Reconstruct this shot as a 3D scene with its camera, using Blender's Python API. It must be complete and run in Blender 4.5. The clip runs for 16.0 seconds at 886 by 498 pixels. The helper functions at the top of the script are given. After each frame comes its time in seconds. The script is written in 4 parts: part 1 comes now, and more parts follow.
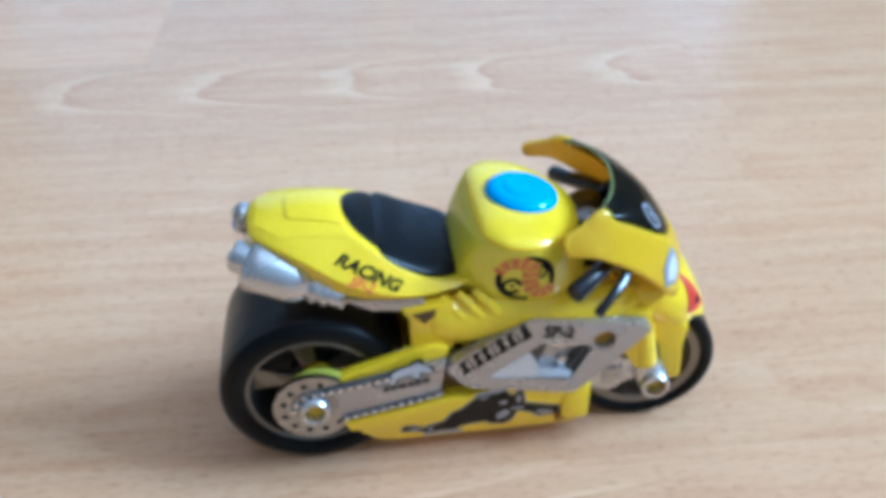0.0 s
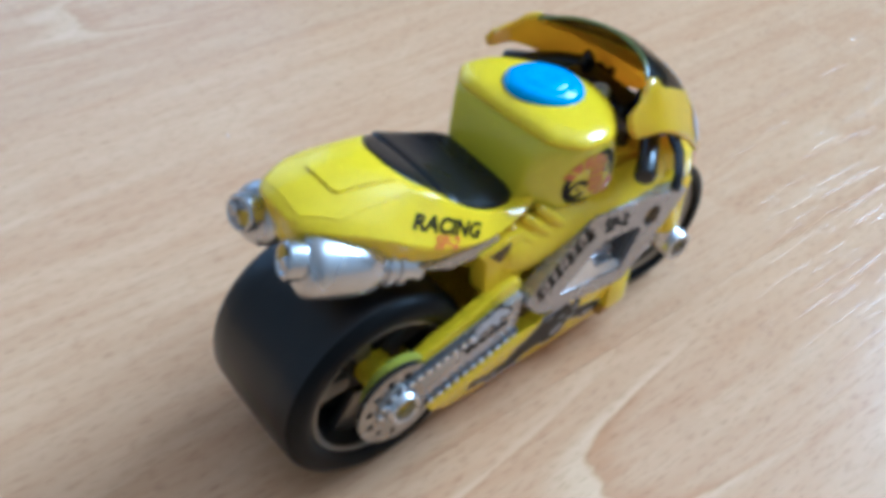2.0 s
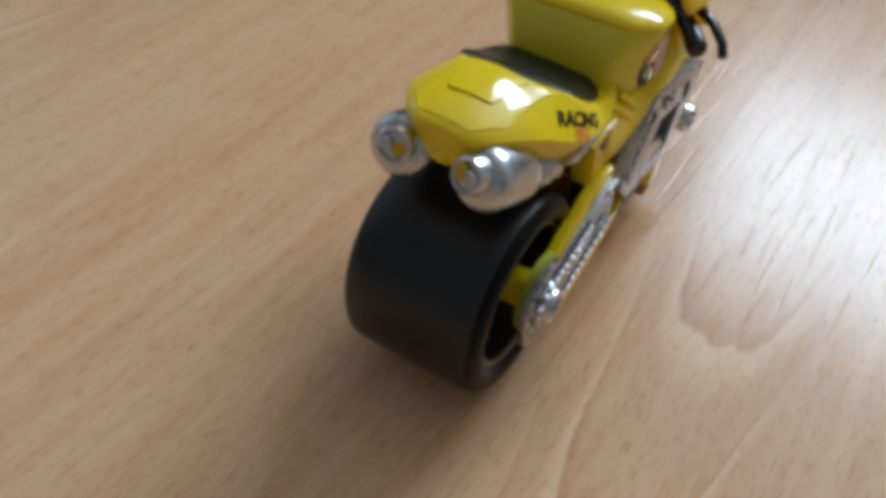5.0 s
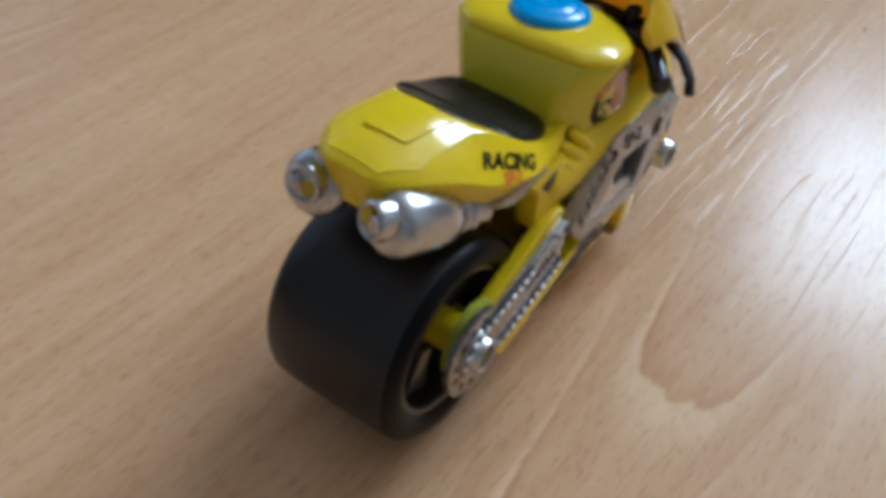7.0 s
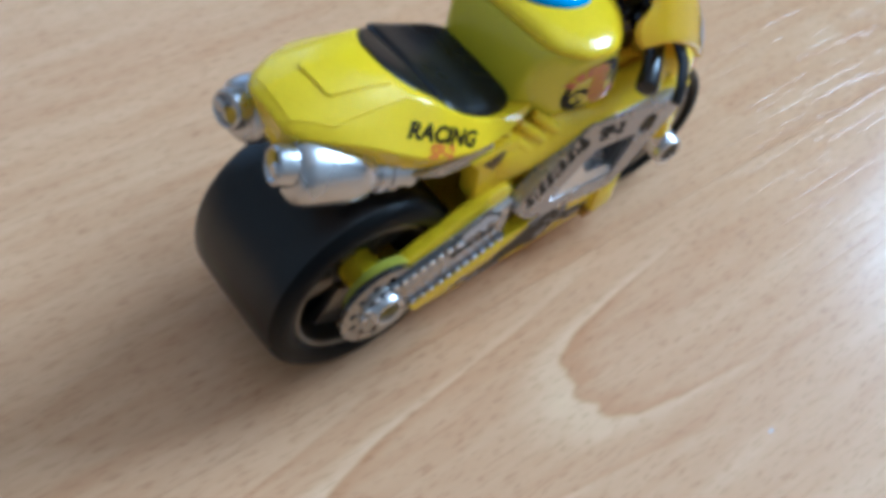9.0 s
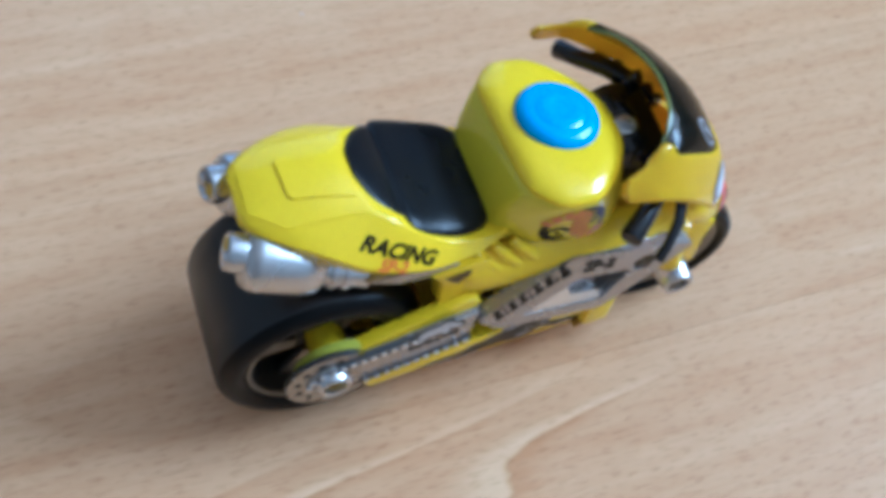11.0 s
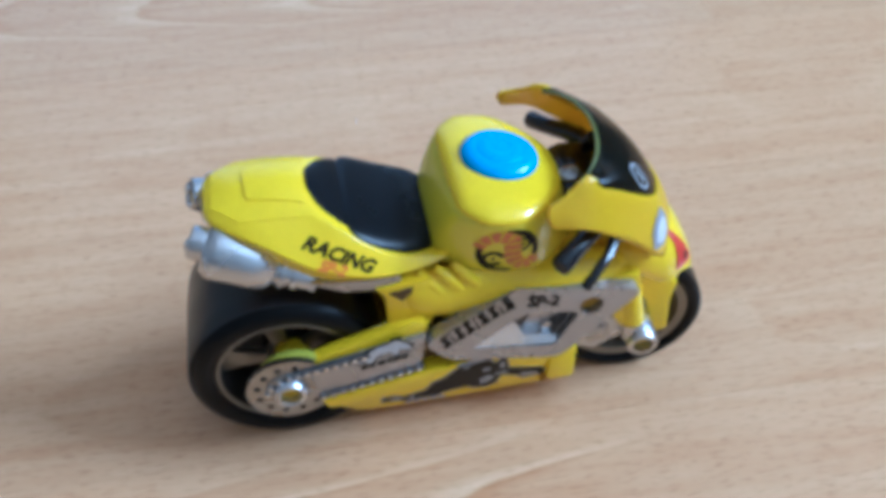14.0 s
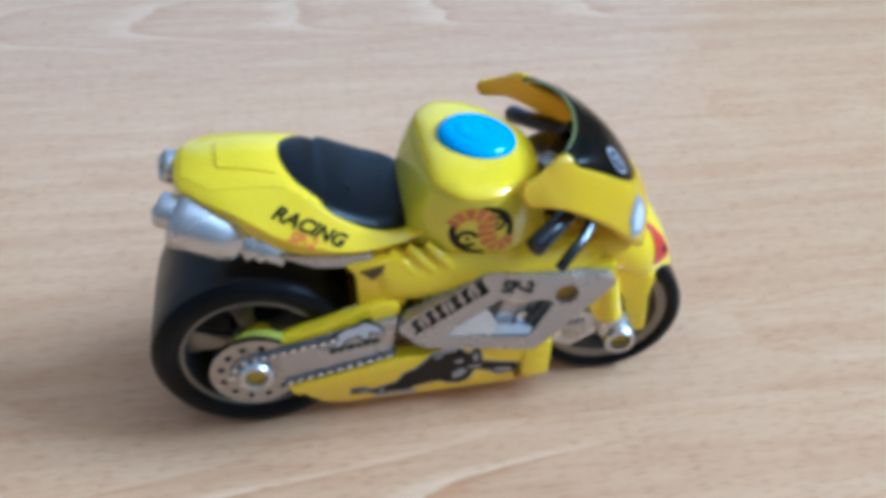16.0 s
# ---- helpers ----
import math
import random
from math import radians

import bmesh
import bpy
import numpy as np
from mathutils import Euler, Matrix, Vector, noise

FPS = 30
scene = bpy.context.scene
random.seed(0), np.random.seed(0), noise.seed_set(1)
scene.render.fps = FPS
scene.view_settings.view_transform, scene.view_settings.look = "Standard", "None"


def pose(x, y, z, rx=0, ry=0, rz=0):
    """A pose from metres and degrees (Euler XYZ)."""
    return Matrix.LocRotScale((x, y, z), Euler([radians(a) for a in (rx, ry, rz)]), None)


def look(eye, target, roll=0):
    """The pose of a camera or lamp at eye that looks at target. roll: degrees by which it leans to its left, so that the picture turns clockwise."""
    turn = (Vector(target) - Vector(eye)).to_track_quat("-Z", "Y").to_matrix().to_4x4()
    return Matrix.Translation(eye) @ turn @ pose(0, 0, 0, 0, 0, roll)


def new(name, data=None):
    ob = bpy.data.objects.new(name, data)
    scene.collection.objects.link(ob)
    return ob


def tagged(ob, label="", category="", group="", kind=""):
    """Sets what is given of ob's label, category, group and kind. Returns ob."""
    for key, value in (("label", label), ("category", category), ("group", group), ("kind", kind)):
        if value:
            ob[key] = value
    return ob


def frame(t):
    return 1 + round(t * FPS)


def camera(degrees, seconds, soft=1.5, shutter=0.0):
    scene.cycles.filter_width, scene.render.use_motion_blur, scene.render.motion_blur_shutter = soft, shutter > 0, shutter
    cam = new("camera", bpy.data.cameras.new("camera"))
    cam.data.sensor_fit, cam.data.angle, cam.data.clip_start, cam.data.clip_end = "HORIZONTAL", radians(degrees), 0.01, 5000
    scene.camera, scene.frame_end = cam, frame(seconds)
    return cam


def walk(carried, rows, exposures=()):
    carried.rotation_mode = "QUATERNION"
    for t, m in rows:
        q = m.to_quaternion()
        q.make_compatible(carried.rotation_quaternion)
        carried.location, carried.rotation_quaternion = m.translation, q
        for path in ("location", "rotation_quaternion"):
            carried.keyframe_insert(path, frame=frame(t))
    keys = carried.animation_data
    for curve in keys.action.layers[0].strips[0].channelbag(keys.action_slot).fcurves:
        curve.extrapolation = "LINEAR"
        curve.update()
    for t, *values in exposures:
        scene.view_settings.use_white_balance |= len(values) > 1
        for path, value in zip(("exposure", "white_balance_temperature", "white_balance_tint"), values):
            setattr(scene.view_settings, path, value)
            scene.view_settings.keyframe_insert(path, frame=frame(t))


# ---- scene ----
cam = camera(54.0, 16.0, soft=5.2, shutter=0.4)
PATH = [
    (0, (0.01047, -0.15419, 0.16263), (0.03177, 0.00552, 0.04414), -0.45),
    (0.5, (-0.01548, -0.13944, 0.15887), (0.02960, 0.00507, 0.02815), 0.52),
    (1, (-0.04029, -0.12259, 0.15217), (0.02165, 0.00868, 0.01459), 0.43),
    (1.5, (-0.05482, -0.10361, 0.15021), (0.02603, 0.01498, 0.01093), 1.66),
    (2, (-0.05697, -0.09553, 0.15044), (0.03760, 0.01537, 0.01348), 2.44),
    (2.5, (-0.05896, -0.08923, 0.14806), (0.04568, 0.01288, 0.01159), 2.40),
    (3, (-0.07059, -0.07993, 0.14777), (0.04074, 0.01557, 0.01180), 2.31),
    (3.5, (-0.07282, -0.07907, 0.15007), (0.04505, 0.01080, 0.01580), 2.75),
    (4, (-0.08291, -0.07129, 0.14602), (0.03963, 0.01183, 0.01157), 2.08),
    (4.5, (-0.10227, -0.05916, 0.14714), (0.02425, 0.01558, 0.01147), 1.89),
    (4.7, (-0.10616, -0.05443, 0.14467), (0.01879, 0.01576, 0.00517), 2.80),
    (6.8, (-0.08714, -0.06939, 0.14250), (0.02827, 0.00704, -0.00185), 4.17),
    (7, (-0.08407, -0.06893, 0.14356), (0.03275, 0.01263, 0.00320), 1.83),
    (7.5, (-0.08371, -0.06809, 0.14470), (0.02261, 0.00778, -0.00676), 4.71),
    (8, (-0.07806, -0.07060, 0.15123), (0.02302, 0.00434, -0.00423), 7.54),
    (8.5, (-0.06939, -0.08259, 0.15433), (0.02009, -0.00058, -0.00464), 7.76),
    (9, (-0.05447, -0.08475, 0.15503), (0.03117, -0.00058, -0.00491), 9.43),
    (9.5, (-0.04574, -0.08342, 0.15829), (0.03173, 0.00527, -0.00336), 8.86),
    (10, (-0.03572, -0.08194, 0.17080), (0.03073, 0.00662, 0.00423), 9.35),
    (10.2, (-0.03370, -0.08892, 0.17090), (0.03374, 0.00654, 0.00861), 9.54),
    (12.3, (0.01236, -0.07443, 0.18983), (0.03564, 0.00851, 0.00934), 1.77),
    (12.5, (0.01297, -0.07672, 0.18884), (0.03626, 0.00722, 0.00880), 2.05),
    (13, (0.01391, -0.08988, 0.18888), (0.03629, 0.00456, 0.01401), 0.39),
    (13.5, (0.01240, -0.11623, 0.17658), (0.03911, 0.00730, 0.02157), -0.41),
    (14, (0.01227, -0.13120, 0.17039), (0.03789, 0.00823, 0.02931), -1.16),
    (14.5, (0.01187, -0.13972, 0.16353), (0.03478, 0.00836, 0.03106), -1.89),
    (15, (0.00990, -0.13982, 0.15384), (0.03517, 0.00911, 0.02276), -0.41),
    (15.5, (0.00965, -0.13947, 0.15324), (0.03493, 0.00861, 0.02121), -0.03),
    (16, (0.01439, -0.14096, 0.15588), (0.04342, 0.00827, 0.02593), 0.97),
]
EXPOSURES = [(0.0, 0.20, 4480, 2), (1.5, 0.24, 4450, 2), (2.5, -0.15, 4750, 3), (3.0, -0.23, 4740, 4), (3.5, -0.68, 5000, 5), (4.0, -0.96, 5420, 5), (4.5, -0.70, 5780, 6), (7.0, -0.65, 5560, 6), (7.5, -0.72, 5540, 6), (8.0, -0.35, 5330, 5), (9.0, -0.17, 4820, 3), (10.0, 0.02, 4700, 3), (12.5, -0.18, 4500, 3),
             (14.5, 0.02, 4520, 3), (16.0, 0.06, 4500, 3)]
from mathutils.bvhtree import BVHTree

walk(cam, [(t, look(eye, target, roll)) for t, eye, target, roll in PATH], EXPOSURES)

# ---------------------------------------------------------------- light
world = bpy.data.worlds.new("world")
scene.world = world
world.use_nodes = True
sky = world.node_tree.nodes.new("ShaderNodeTexSky")
sky.sky_type, sky.sun_disc = "NISHITA", False
sky.sun_elevation, sky.sun_rotation = radians(38), radians(180)
world.node_tree.links.new(sky.outputs[0], world.node_tree.nodes["Background"].inputs[0])
world.node_tree.nodes["Background"].inputs[1].default_value = 0.12


def area_lamp(name, place, target, wide, high, watts, colour):
    data = bpy.data.lights.new(name, "AREA")
    data.shape, data.size, data.size_y = "RECTANGLE", wide, high
    data.energy, data.color = watts, colour
    lamp = new(name, data)
    lamp.matrix_world = look(place, target)
    return lamp


# daylight in the east window's opening, and an added fill from the north
area_lamp("window_daylight", (2.44, -0.27, 1.76), (0.0, -0.27, 1.59), 1.18, 0.80, 126.0, (0.78, 0.90, 1.0))
area_lamp("garden_daylight", (0.20, 2.44, 1.35), (0.20, 0.0, 1.20), 2.30, 1.80, 7.0, (0.82, 0.91, 1.0))


# ---------------------------------------------------------------- materials
def material(name):
    m = bpy.data.materials.new(name)
    m.use_nodes = True
    return m, m.node_tree.nodes, m.node_tree.links, m.node_tree.nodes["Principled BSDF"]


def simple(name, colour, rough, metal=0.0, coat=0.0, bump=0.0, grain=900.0, vary=0.06, wear=0.0, gloss=0.5):
    """A surface with fine grain, broad blotches and a little relief."""
    m, n, l, b = material(name)
    b.inputs["Roughness"].default_value, b.inputs["Metallic"].default_value = rough, metal
    b.inputs["Coat Weight"].default_value, b.inputs["Coat Roughness"].default_value = coat, 0.06
    b.inputs["Specular IOR Level"].default_value = gloss
    co = n.new("ShaderNodeTexCoord")
    broad, fine = n.new("ShaderNodeTexNoise"), n.new("ShaderNodeTexNoise")
    broad.inputs["Scale"].default_value, fine.inputs["Scale"].default_value = 90.0, grain
    broad.inputs["Detail"].default_value = fine.inputs["Detail"].default_value = 3.0
    for t in (broad, fine):
        l.new(co.outputs["Object"], t.inputs["Vector"])
    both = n.new("ShaderNodeMath")
    both.operation = "ADD"
    l.new(broad.outputs["Fac"], both.inputs[0]), l.new(fine.outputs["Fac"], both.inputs[1])
    spread = n.new("ShaderNodeMapRange")
    spread.inputs["From Min"].default_value, spread.inputs["From Max"].default_value = 0.6, 1.4
    spread.inputs["To Min"].default_value, spread.inputs["To Max"].default_value = 1 - vary, 1 + vary
    l.new(both.outputs[0], spread.inputs["Value"])
    tint = n.new("ShaderNodeMix")
    tint.data_type, tint.blend_type = "RGBA", "MULTIPLY"
    tint.inputs["Factor"].default_value = 1.0
    tint.inputs["A"].default_value = (*colour, 1)
    l.new(spread.outputs[0], tint.inputs["B"])
    l.new(tint.outputs["Result"], b.inputs["Base Color"])
    shine = n.new("ShaderNodeMapRange")
    shine.inputs["To Min"].default_value, shine.inputs["To Max"].default_value = max(rough - 0.08, 0.03), rough + 0.08 + wear
    l.new(broad.outputs["Fac"], shine.inputs["Value"]), l.new(shine.outputs[0], b.inputs["Roughness"])
    if bump:
        relief = n.new("ShaderNodeBump")
        relief.inputs["Strength"].default_value, relief.inputs["Distance"].default_value = bump, 0.0002
        l.new(fine.outputs["Fac"], relief.inputs["Height"]), l.new(relief.outputs[0], b.inputs["Normal"])
    return m


yellow = simple("yellow_plastic", (0.955, 0.667, 0.003), 0.18, coat=0.25, vary=0.03, bump=0.03, gloss=0.35)
# olive tint of the tank, with the shade of its sides mixed in
shaded_tank_yellow = simple("shaded_tank_yellow_plastic", (0.77, 0.645, 0.016), 0.22, coat=0.4, vary=0.03, bump=0.03)
# darker copy of the yellow, carrying the shade of bores and underside
yellow_shaded = simple("shaded_yellow_plastic", (0.62, 0.40, 0.012), 0.42, vary=0.08, bump=0.05)
olive_yellow = simple("olive_yellow_plastic", (0.48, 0.46, 0.05), 0.3, vary=0.08)
black_seat = simple("black_textured_plastic", (0.005, 0.006, 0.008), 0.29, bump=0.3, grain=1500, vary=0.2, gloss=0.25)
black_gloss = simple("black_gloss_plastic", (0.008, 0.008, 0.010), 0.22, vary=0.1)
rubber = simple("black_rubber", (0.005, 0.005, 0.0055), 0.30, bump=0.05, grain=1300, vary=0.15, wear=0.06, gloss=0.14)
silver = simple("silver_paint", (0.60, 0.60, 0.62), 0.27, metal=0.95, vary=0.05, bump=0.06)
chrome = simple("bright_silver_paint", (0.80, 0.81, 0.84), 0.25, metal=0.95, vary=0.04)
plate_grey = simple("silver_grey_plastic", (0.45, 0.425, 0.415), 0.27, metal=0.7, vary=0.05, bump=0.05)
# darker than the other silver paint
sprocket_metal = simple("dark_silver_sprocket_paint", (0.38, 0.37, 0.36), 0.27, metal=1.0, vary=0.12, bump=0.08)
# amber darkened for the shade inside the belly notch
amber_dark = simple("shaded_amber_plastic", (0.44, 0.20, 0.006), 0.4, vary=0.1)
amber_well = simple("amber_plastic", (0.46, 0.25, 0.010), 0.4, vary=0.1)
# brown of yellow plastic in shade, for the pivot gap and bolt hole
shade_brown = simple("shade_brown_plastic", (0.10, 0.052, 0.012), 0.5, vary=0.15)
# second, glossier rubber so that the tread takes on more sheen
rubber_tread = simple("glossier_rubber_tread", (0.004, 0.0045, 0.006), 0.30, bump=0.10, grain=1300, vary=0.2, wear=0.08, gloss=0.55)
dark_slot = simple("brown_grey_plastic", (0.075, 0.062, 0.05), 0.45, vary=0.1)
badge_orange = simple("dull_orange_print", (0.58, 0.15, 0.030), 0.4, vary=0.2)
print_light = simple("pale_grey_print", (0.55, 0.56, 0.60), 0.4, metal=0.2, vary=0.12)
olive = simple("olive_clear_plastic", (0.20, 0.22, 0.06), 0.2, vary=0.1)
dark_grey = simple("dark_grey_plastic", (0.10, 0.10, 0.105), 0.4, metal=0.3, vary=0.1)
rim_metal = simple("champagne_rim_paint", (0.26, 0.23, 0.185), 0.36, metal=0.75, vary=0.08)
dark_inside = simple("dark_inside_plastic", (0.014, 0.013, 0.012), 0.5, vary=0.2)
blue = simple("blue_button_plastic", (0.008, 0.38, 0.88), 0.25, coat=0.08, vary=0.03, bump=0.04)
print_black = simple("black_print", (0.005, 0.005, 0.005), 0.4, vary=0.2, gloss=0.15)
print_grey = simple("grey_print", (0.36, 0.36, 0.38), 0.4, metal=0.2, vary=0.15)
print_orange = simple("orange_print", (0.80, 0.18, 0.02), 0.4, vary=0.12)
print_red = simple("red_print", (0.62, 0.03, 0.02), 0.35, vary=0.1)
print_white = simple("white_print", (0.70, 0.71, 0.73), 0.35, vary=0.1)
# unseen walls are set this grey to hold back the light they bounce
wall_paint = simple("dimmed_wall_paint", (0.345, 0.332, 0.31), 0.85, grain=60, vary=0.03, bump=0.1)
ceiling_paint = simple("white_ceiling_paint", (0.66, 0.65, 0.63), 0.9, grain=60, vary=0.03)
frame_white = simple("white_window_plastic", (0.78, 0.78, 0.77), 0.35, vary=0.02)
dark_furniture = simple("dark_stained_wood", (0.060, 0.035, 0.022), 0.45, vary=0.2, grain=120)


def thin_yellow():
    """Thin cowl plastic that glows orange where light comes through it."""
    m, n, l, b = material("thin_yellow_plastic")
    b.inputs["Base Color"].default_value = (0.97, 0.68, 0.006, 1)
    b.inputs["Roughness"].default_value, b.inputs["Coat Weight"].default_value = 0.2, 0.5
    through_it, mix = n.new("ShaderNodeBsdfTranslucent"), n.new("ShaderNodeMixShader")
    through_it.inputs["Color"].default_value = (1.0, 0.62, 0.012, 1)
    mix.inputs["Fac"].default_value = 0.36
    l.new(b.outputs[0], mix.inputs[1]), l.new(through_it.outputs[0], mix.inputs[2])
    l.new(mix.outputs[0], n["Material Output"].inputs["Surface"])
    return m


def glowing_orange():
    """Orange plastic inside the cowl, lit through from behind."""
    m, n, l, b = material("orange_cowl_lining")
    b.inputs["Base Color"].default_value = (1.0, 0.60, 0.006, 1)
    b.inputs["Roughness"].default_value = 0.35
    through_it, mix = n.new("ShaderNodeBsdfTranslucent"), n.new("ShaderNodeMixShader")
    through_it.inputs["Color"].default_value = (1.0, 0.76, 0.02, 1)
    mix.inputs["Fac"].default_value = 0.76
    l.new(b.outputs[0], mix.inputs[1]), l.new(through_it.outputs[0], mix.inputs[2])
    l.new(mix.outputs[0], n["Material Output"].inputs["Surface"])
    return m


def smoked():
    """Smoked windscreen plastic, a little see-through."""
    m, n, l, b = material("smoked_clear_plastic")
    b.inputs["Base Color"].default_value = (0.006, 0.007, 0.005, 1)
    b.inputs["Roughness"].default_value = 0.16
    b.inputs["Specular IOR Level"].default_value = 0.25
    clear, mix = n.new("ShaderNodeBsdfTransparent"), n.new("ShaderNodeMixShader")
    clear.inputs["Color"].default_value = (0.60, 0.50, 0.14, 1)
    mix.inputs["Fac"].default_value = 0.28
    l.new(b.outputs[0], mix.inputs[1]), l.new(clear.outputs[0], mix.inputs[2])
    l.new(mix.outputs[0], n["Material Output"].inputs["Surface"])
    return m


def pane_glass():
    m, n, l, b = material("window_glass")
    b.inputs["Base Color"].default_value = (1, 1, 1, 1)
    b.inputs["Roughness"].default_value, b.inputs["Transmission Weight"].default_value, b.inputs["IOR"].default_value = 0.0, 1.0, 1.45
    return m


def beech():
    """Printed beech laminate: flame figure round each board's own origin, fine dark flecks, soft sheen."""
    m, n, l, b = material("beech_laminate")

    def node(kind, **values):
        made = n.new(kind)
        for key, value in values.items():
            made.inputs[key].default_value = value
        return made

    def maths(kind, a, c):
        made = n.new("ShaderNodeMath")
        made.operation = kind
        for socket, value in zip(made.inputs, (a, c)):
            if isinstance(value, (int, float)):
                socket.default_value = value
            else:
                l.new(value, socket)
        return made.outputs[0]

    co, info = n.new("ShaderNodeTexCoord"), n.new("ShaderNodeObjectInfo")
    jump = maths("MULTIPLY", info.outputs["Random"], 37.0)
    split = n.new("ShaderNodeSeparateXYZ")
    l.new(co.outputs["Object"], split.inputs[0])
    # wavering of the figure
    stretch = node("ShaderNodeMapping", Scale=(6.0, 34.0, 1.0))
    l.new(co.outputs["Object"], stretch.inputs["Vector"])
    waver = node("ShaderNodeTexNoise", Scale=1.0, Detail=3.0)
    waver.noise_dimensions = "4D"
    l.new(stretch.outputs[0], waver.inputs["Vector"]), l.new(jump, waver.inputs["W"])
    # flames: nested parabolas that open along the board
    own = n.new("ShaderNodeAttribute")
    own.attribute_type, own.attribute_name = "OBJECT", "bow"
    y2 = maths("MULTIPLY", split.outputs["Y"], split.outputs["Y"])
    u = maths("MULTIPLY", y2, own.outputs["Fac"])
    u3 = maths("MULTIPLY", u, maths("MULTIPLY", u, u))
    spread = maths("MULTIPLY", 1.45, maths("DIVIDE", u3, maths("ADD", 1.0, u3)))
    bow = maths("SUBTRACT", maths("MULTIPLY", split.outputs["X"], 17.0), spread)
    ragged_map = node("ShaderNodeMapping", Scale=(45.0, 260.0, 1.0))
    l.new(co.outputs["Object"], ragged_map.inputs["Vector"])
    ragged = node("ShaderNodeTexNoise", Scale=1.0, Detail=2.0)
    l.new(ragged_map.outputs[0], ragged.inputs["Vector"])
    rings = maths("ADD", bow, maths("MULTIPLY", maths("SUBTRACT", waver.outputs["Fac"], 0.5), 0.75))
    rings = maths("ADD", rings, maths("MULTIPLY", maths("SUBTRACT", ragged.outputs["Fac"], 0.5), 0.17))
    saw = maths("FRACT", rings, 0.0)
    flame = n.new("ShaderNodeValToRGB")
    flame.color_ramp.elements[0].position, flame.color_ramp.elements[0].color = 0.0, (0.96, 0.96, 0.96, 1)
    flame.color_ramp.elements[1].position, flame.color_ramp.elements[1].color = 1.0, (0.96, 0.96, 0.96, 1)
    for at, value in ((0.015, 0.84), (0.04, 0.30), (0.09, 0.33), (0.15, 0.46), (0.24, 0.54), (0.55, 0.52), (0.74, 0.58), (0.84, 0.76), (0.92, 0.92)):
        flame.color_ramp.elements.new(at).color = (value, value, value, 1)
    l.new(saw, flame.inputs["Fac"])
    # long soft streaks
    long_map = node("ShaderNodeMapping", Scale=(5.0, 120.0, 1.0))
    l.new(co.outputs["Object"], long_map.inputs["Vector"])
    streak = node("ShaderNodeTexNoise", Scale=1.0, Detail=5.0, Roughness=0.62)
    streak.noise_dimensions = "4D"
    l.new(long_map.outputs[0], streak.inputs["Vector"]), l.new(jump, streak.inputs["W"])
    # short dark flecks of beech
    fleck_map = node("ShaderNodeMapping", Scale=(240.0, 2000.0, 1.0))
    l.new(co.outputs["Object"], fleck_map.inputs["Vector"])
    fleck = node("ShaderNodeTexNoise", Scale=1.0, Detail=1.0)
    l.new(fleck_map.outputs[0], fleck.inputs["Vector"])
    dots = node("ShaderNodeMapRange", **{"From Min": 0.57, "From Max": 0.66})
    l.new(fleck.outputs["Fac"], dots.inputs["Value"])
    # colour
    base = n.new("ShaderNodeMix")
    base.data_type = "RGBA"
    base.inputs["A"].default_value, base.inputs["B"].default_value = (0.535, 0.224, 0.081, 1), (0.880, 0.588, 0.345, 1)
    figure = n.new("ShaderNodeAttribute")
    figure.attribute_type, figure.attribute_name = "OBJECT", "figure"
    near_tip = node("ShaderNodeMapRange", **{"From Min": -0.120, "From Max": -0.040, "To Min": 0.45, "To Max": 1.0})
    l.new(split.outputs["X"], near_tip.inputs["Value"])
    nest = n.new("ShaderNodeAttribute")
    nest.attribute_type, nest.attribute_name = "OBJECT", "nest"
    beyond = node("ShaderNodeMapRange", **{"From Min": 0.030, "From Max": 0.048, "To Min": 1.0, "To Max": 0.0})
    l.new(split.outputs["X"], beyond.inputs["Value"])
    inner = maths("MAXIMUM", beyond.outputs[0], nest.outputs["Fac"])
    part_flame = maths("MULTIPLY", maths("SUBTRACT", flame.outputs["Color"], 0.55), maths("DIVIDE", maths("MULTIPLY", maths("MULTIPLY", figure.outputs["Fac"], inner), near_tip.outputs[0]), maths("ADD", 1.0, maths("MULTIPLY", u3, 0.8))))
    fine_map = node("ShaderNodeMapping", Scale=(28.0, 620.0, 1.0))
    l.new(co.outputs["Object"], fine_map.inputs["Vector"])
    hair = node("ShaderNodeTexNoise", Scale=1.0, Detail=3.0)
    l.new(fine_map.outputs[0], hair.inputs["Vector"])
    tone = maths("ADD", part_flame, maths("ADD", maths("MULTIPLY", streak.outputs["Fac"], 0.66), 0.21))
    tone = maths("ADD", tone, maths("MULTIPLY", maths("SUBTRACT", hair.outputs["Fac"], 0.5), 0.26))
    tone = maths("ADD", tone, maths("MULTIPLY", maths("SUBTRACT", ragged.outputs["Fac"], 0.5), 0.30))
    l.new(maths("ADD", tone, 0.005), base.inputs["Factor"])
    board = n.new("ShaderNodeMix")
    board.data_type, board.blend_type = "RGBA", "MULTIPLY"
    board.inputs["Factor"].default_value = 1.0
    l.new(base.outputs["Result"], board.inputs["A"])
    shade = n.new("ShaderNodeAttribute")
    shade.attribute_type, shade.attribute_name = "OBJECT", "shade"
    l.new(shade.outputs["Fac"], board.inputs["B"])
    darker = n.new("ShaderNodeMix")
    darker.data_type, darker.blend_type = "RGBA", "MULTIPLY"
    darker.inputs["B"].default_value = (0.70, 0.60, 0.52, 1)
    l.new(maths("MULTIPLY", dots.outputs[0], 0.55), darker.inputs["Factor"])
    l.new(board.outputs["Result"], darker.inputs["A"])
    l.new(darker.outputs["Result"], b.inputs["Base Color"])
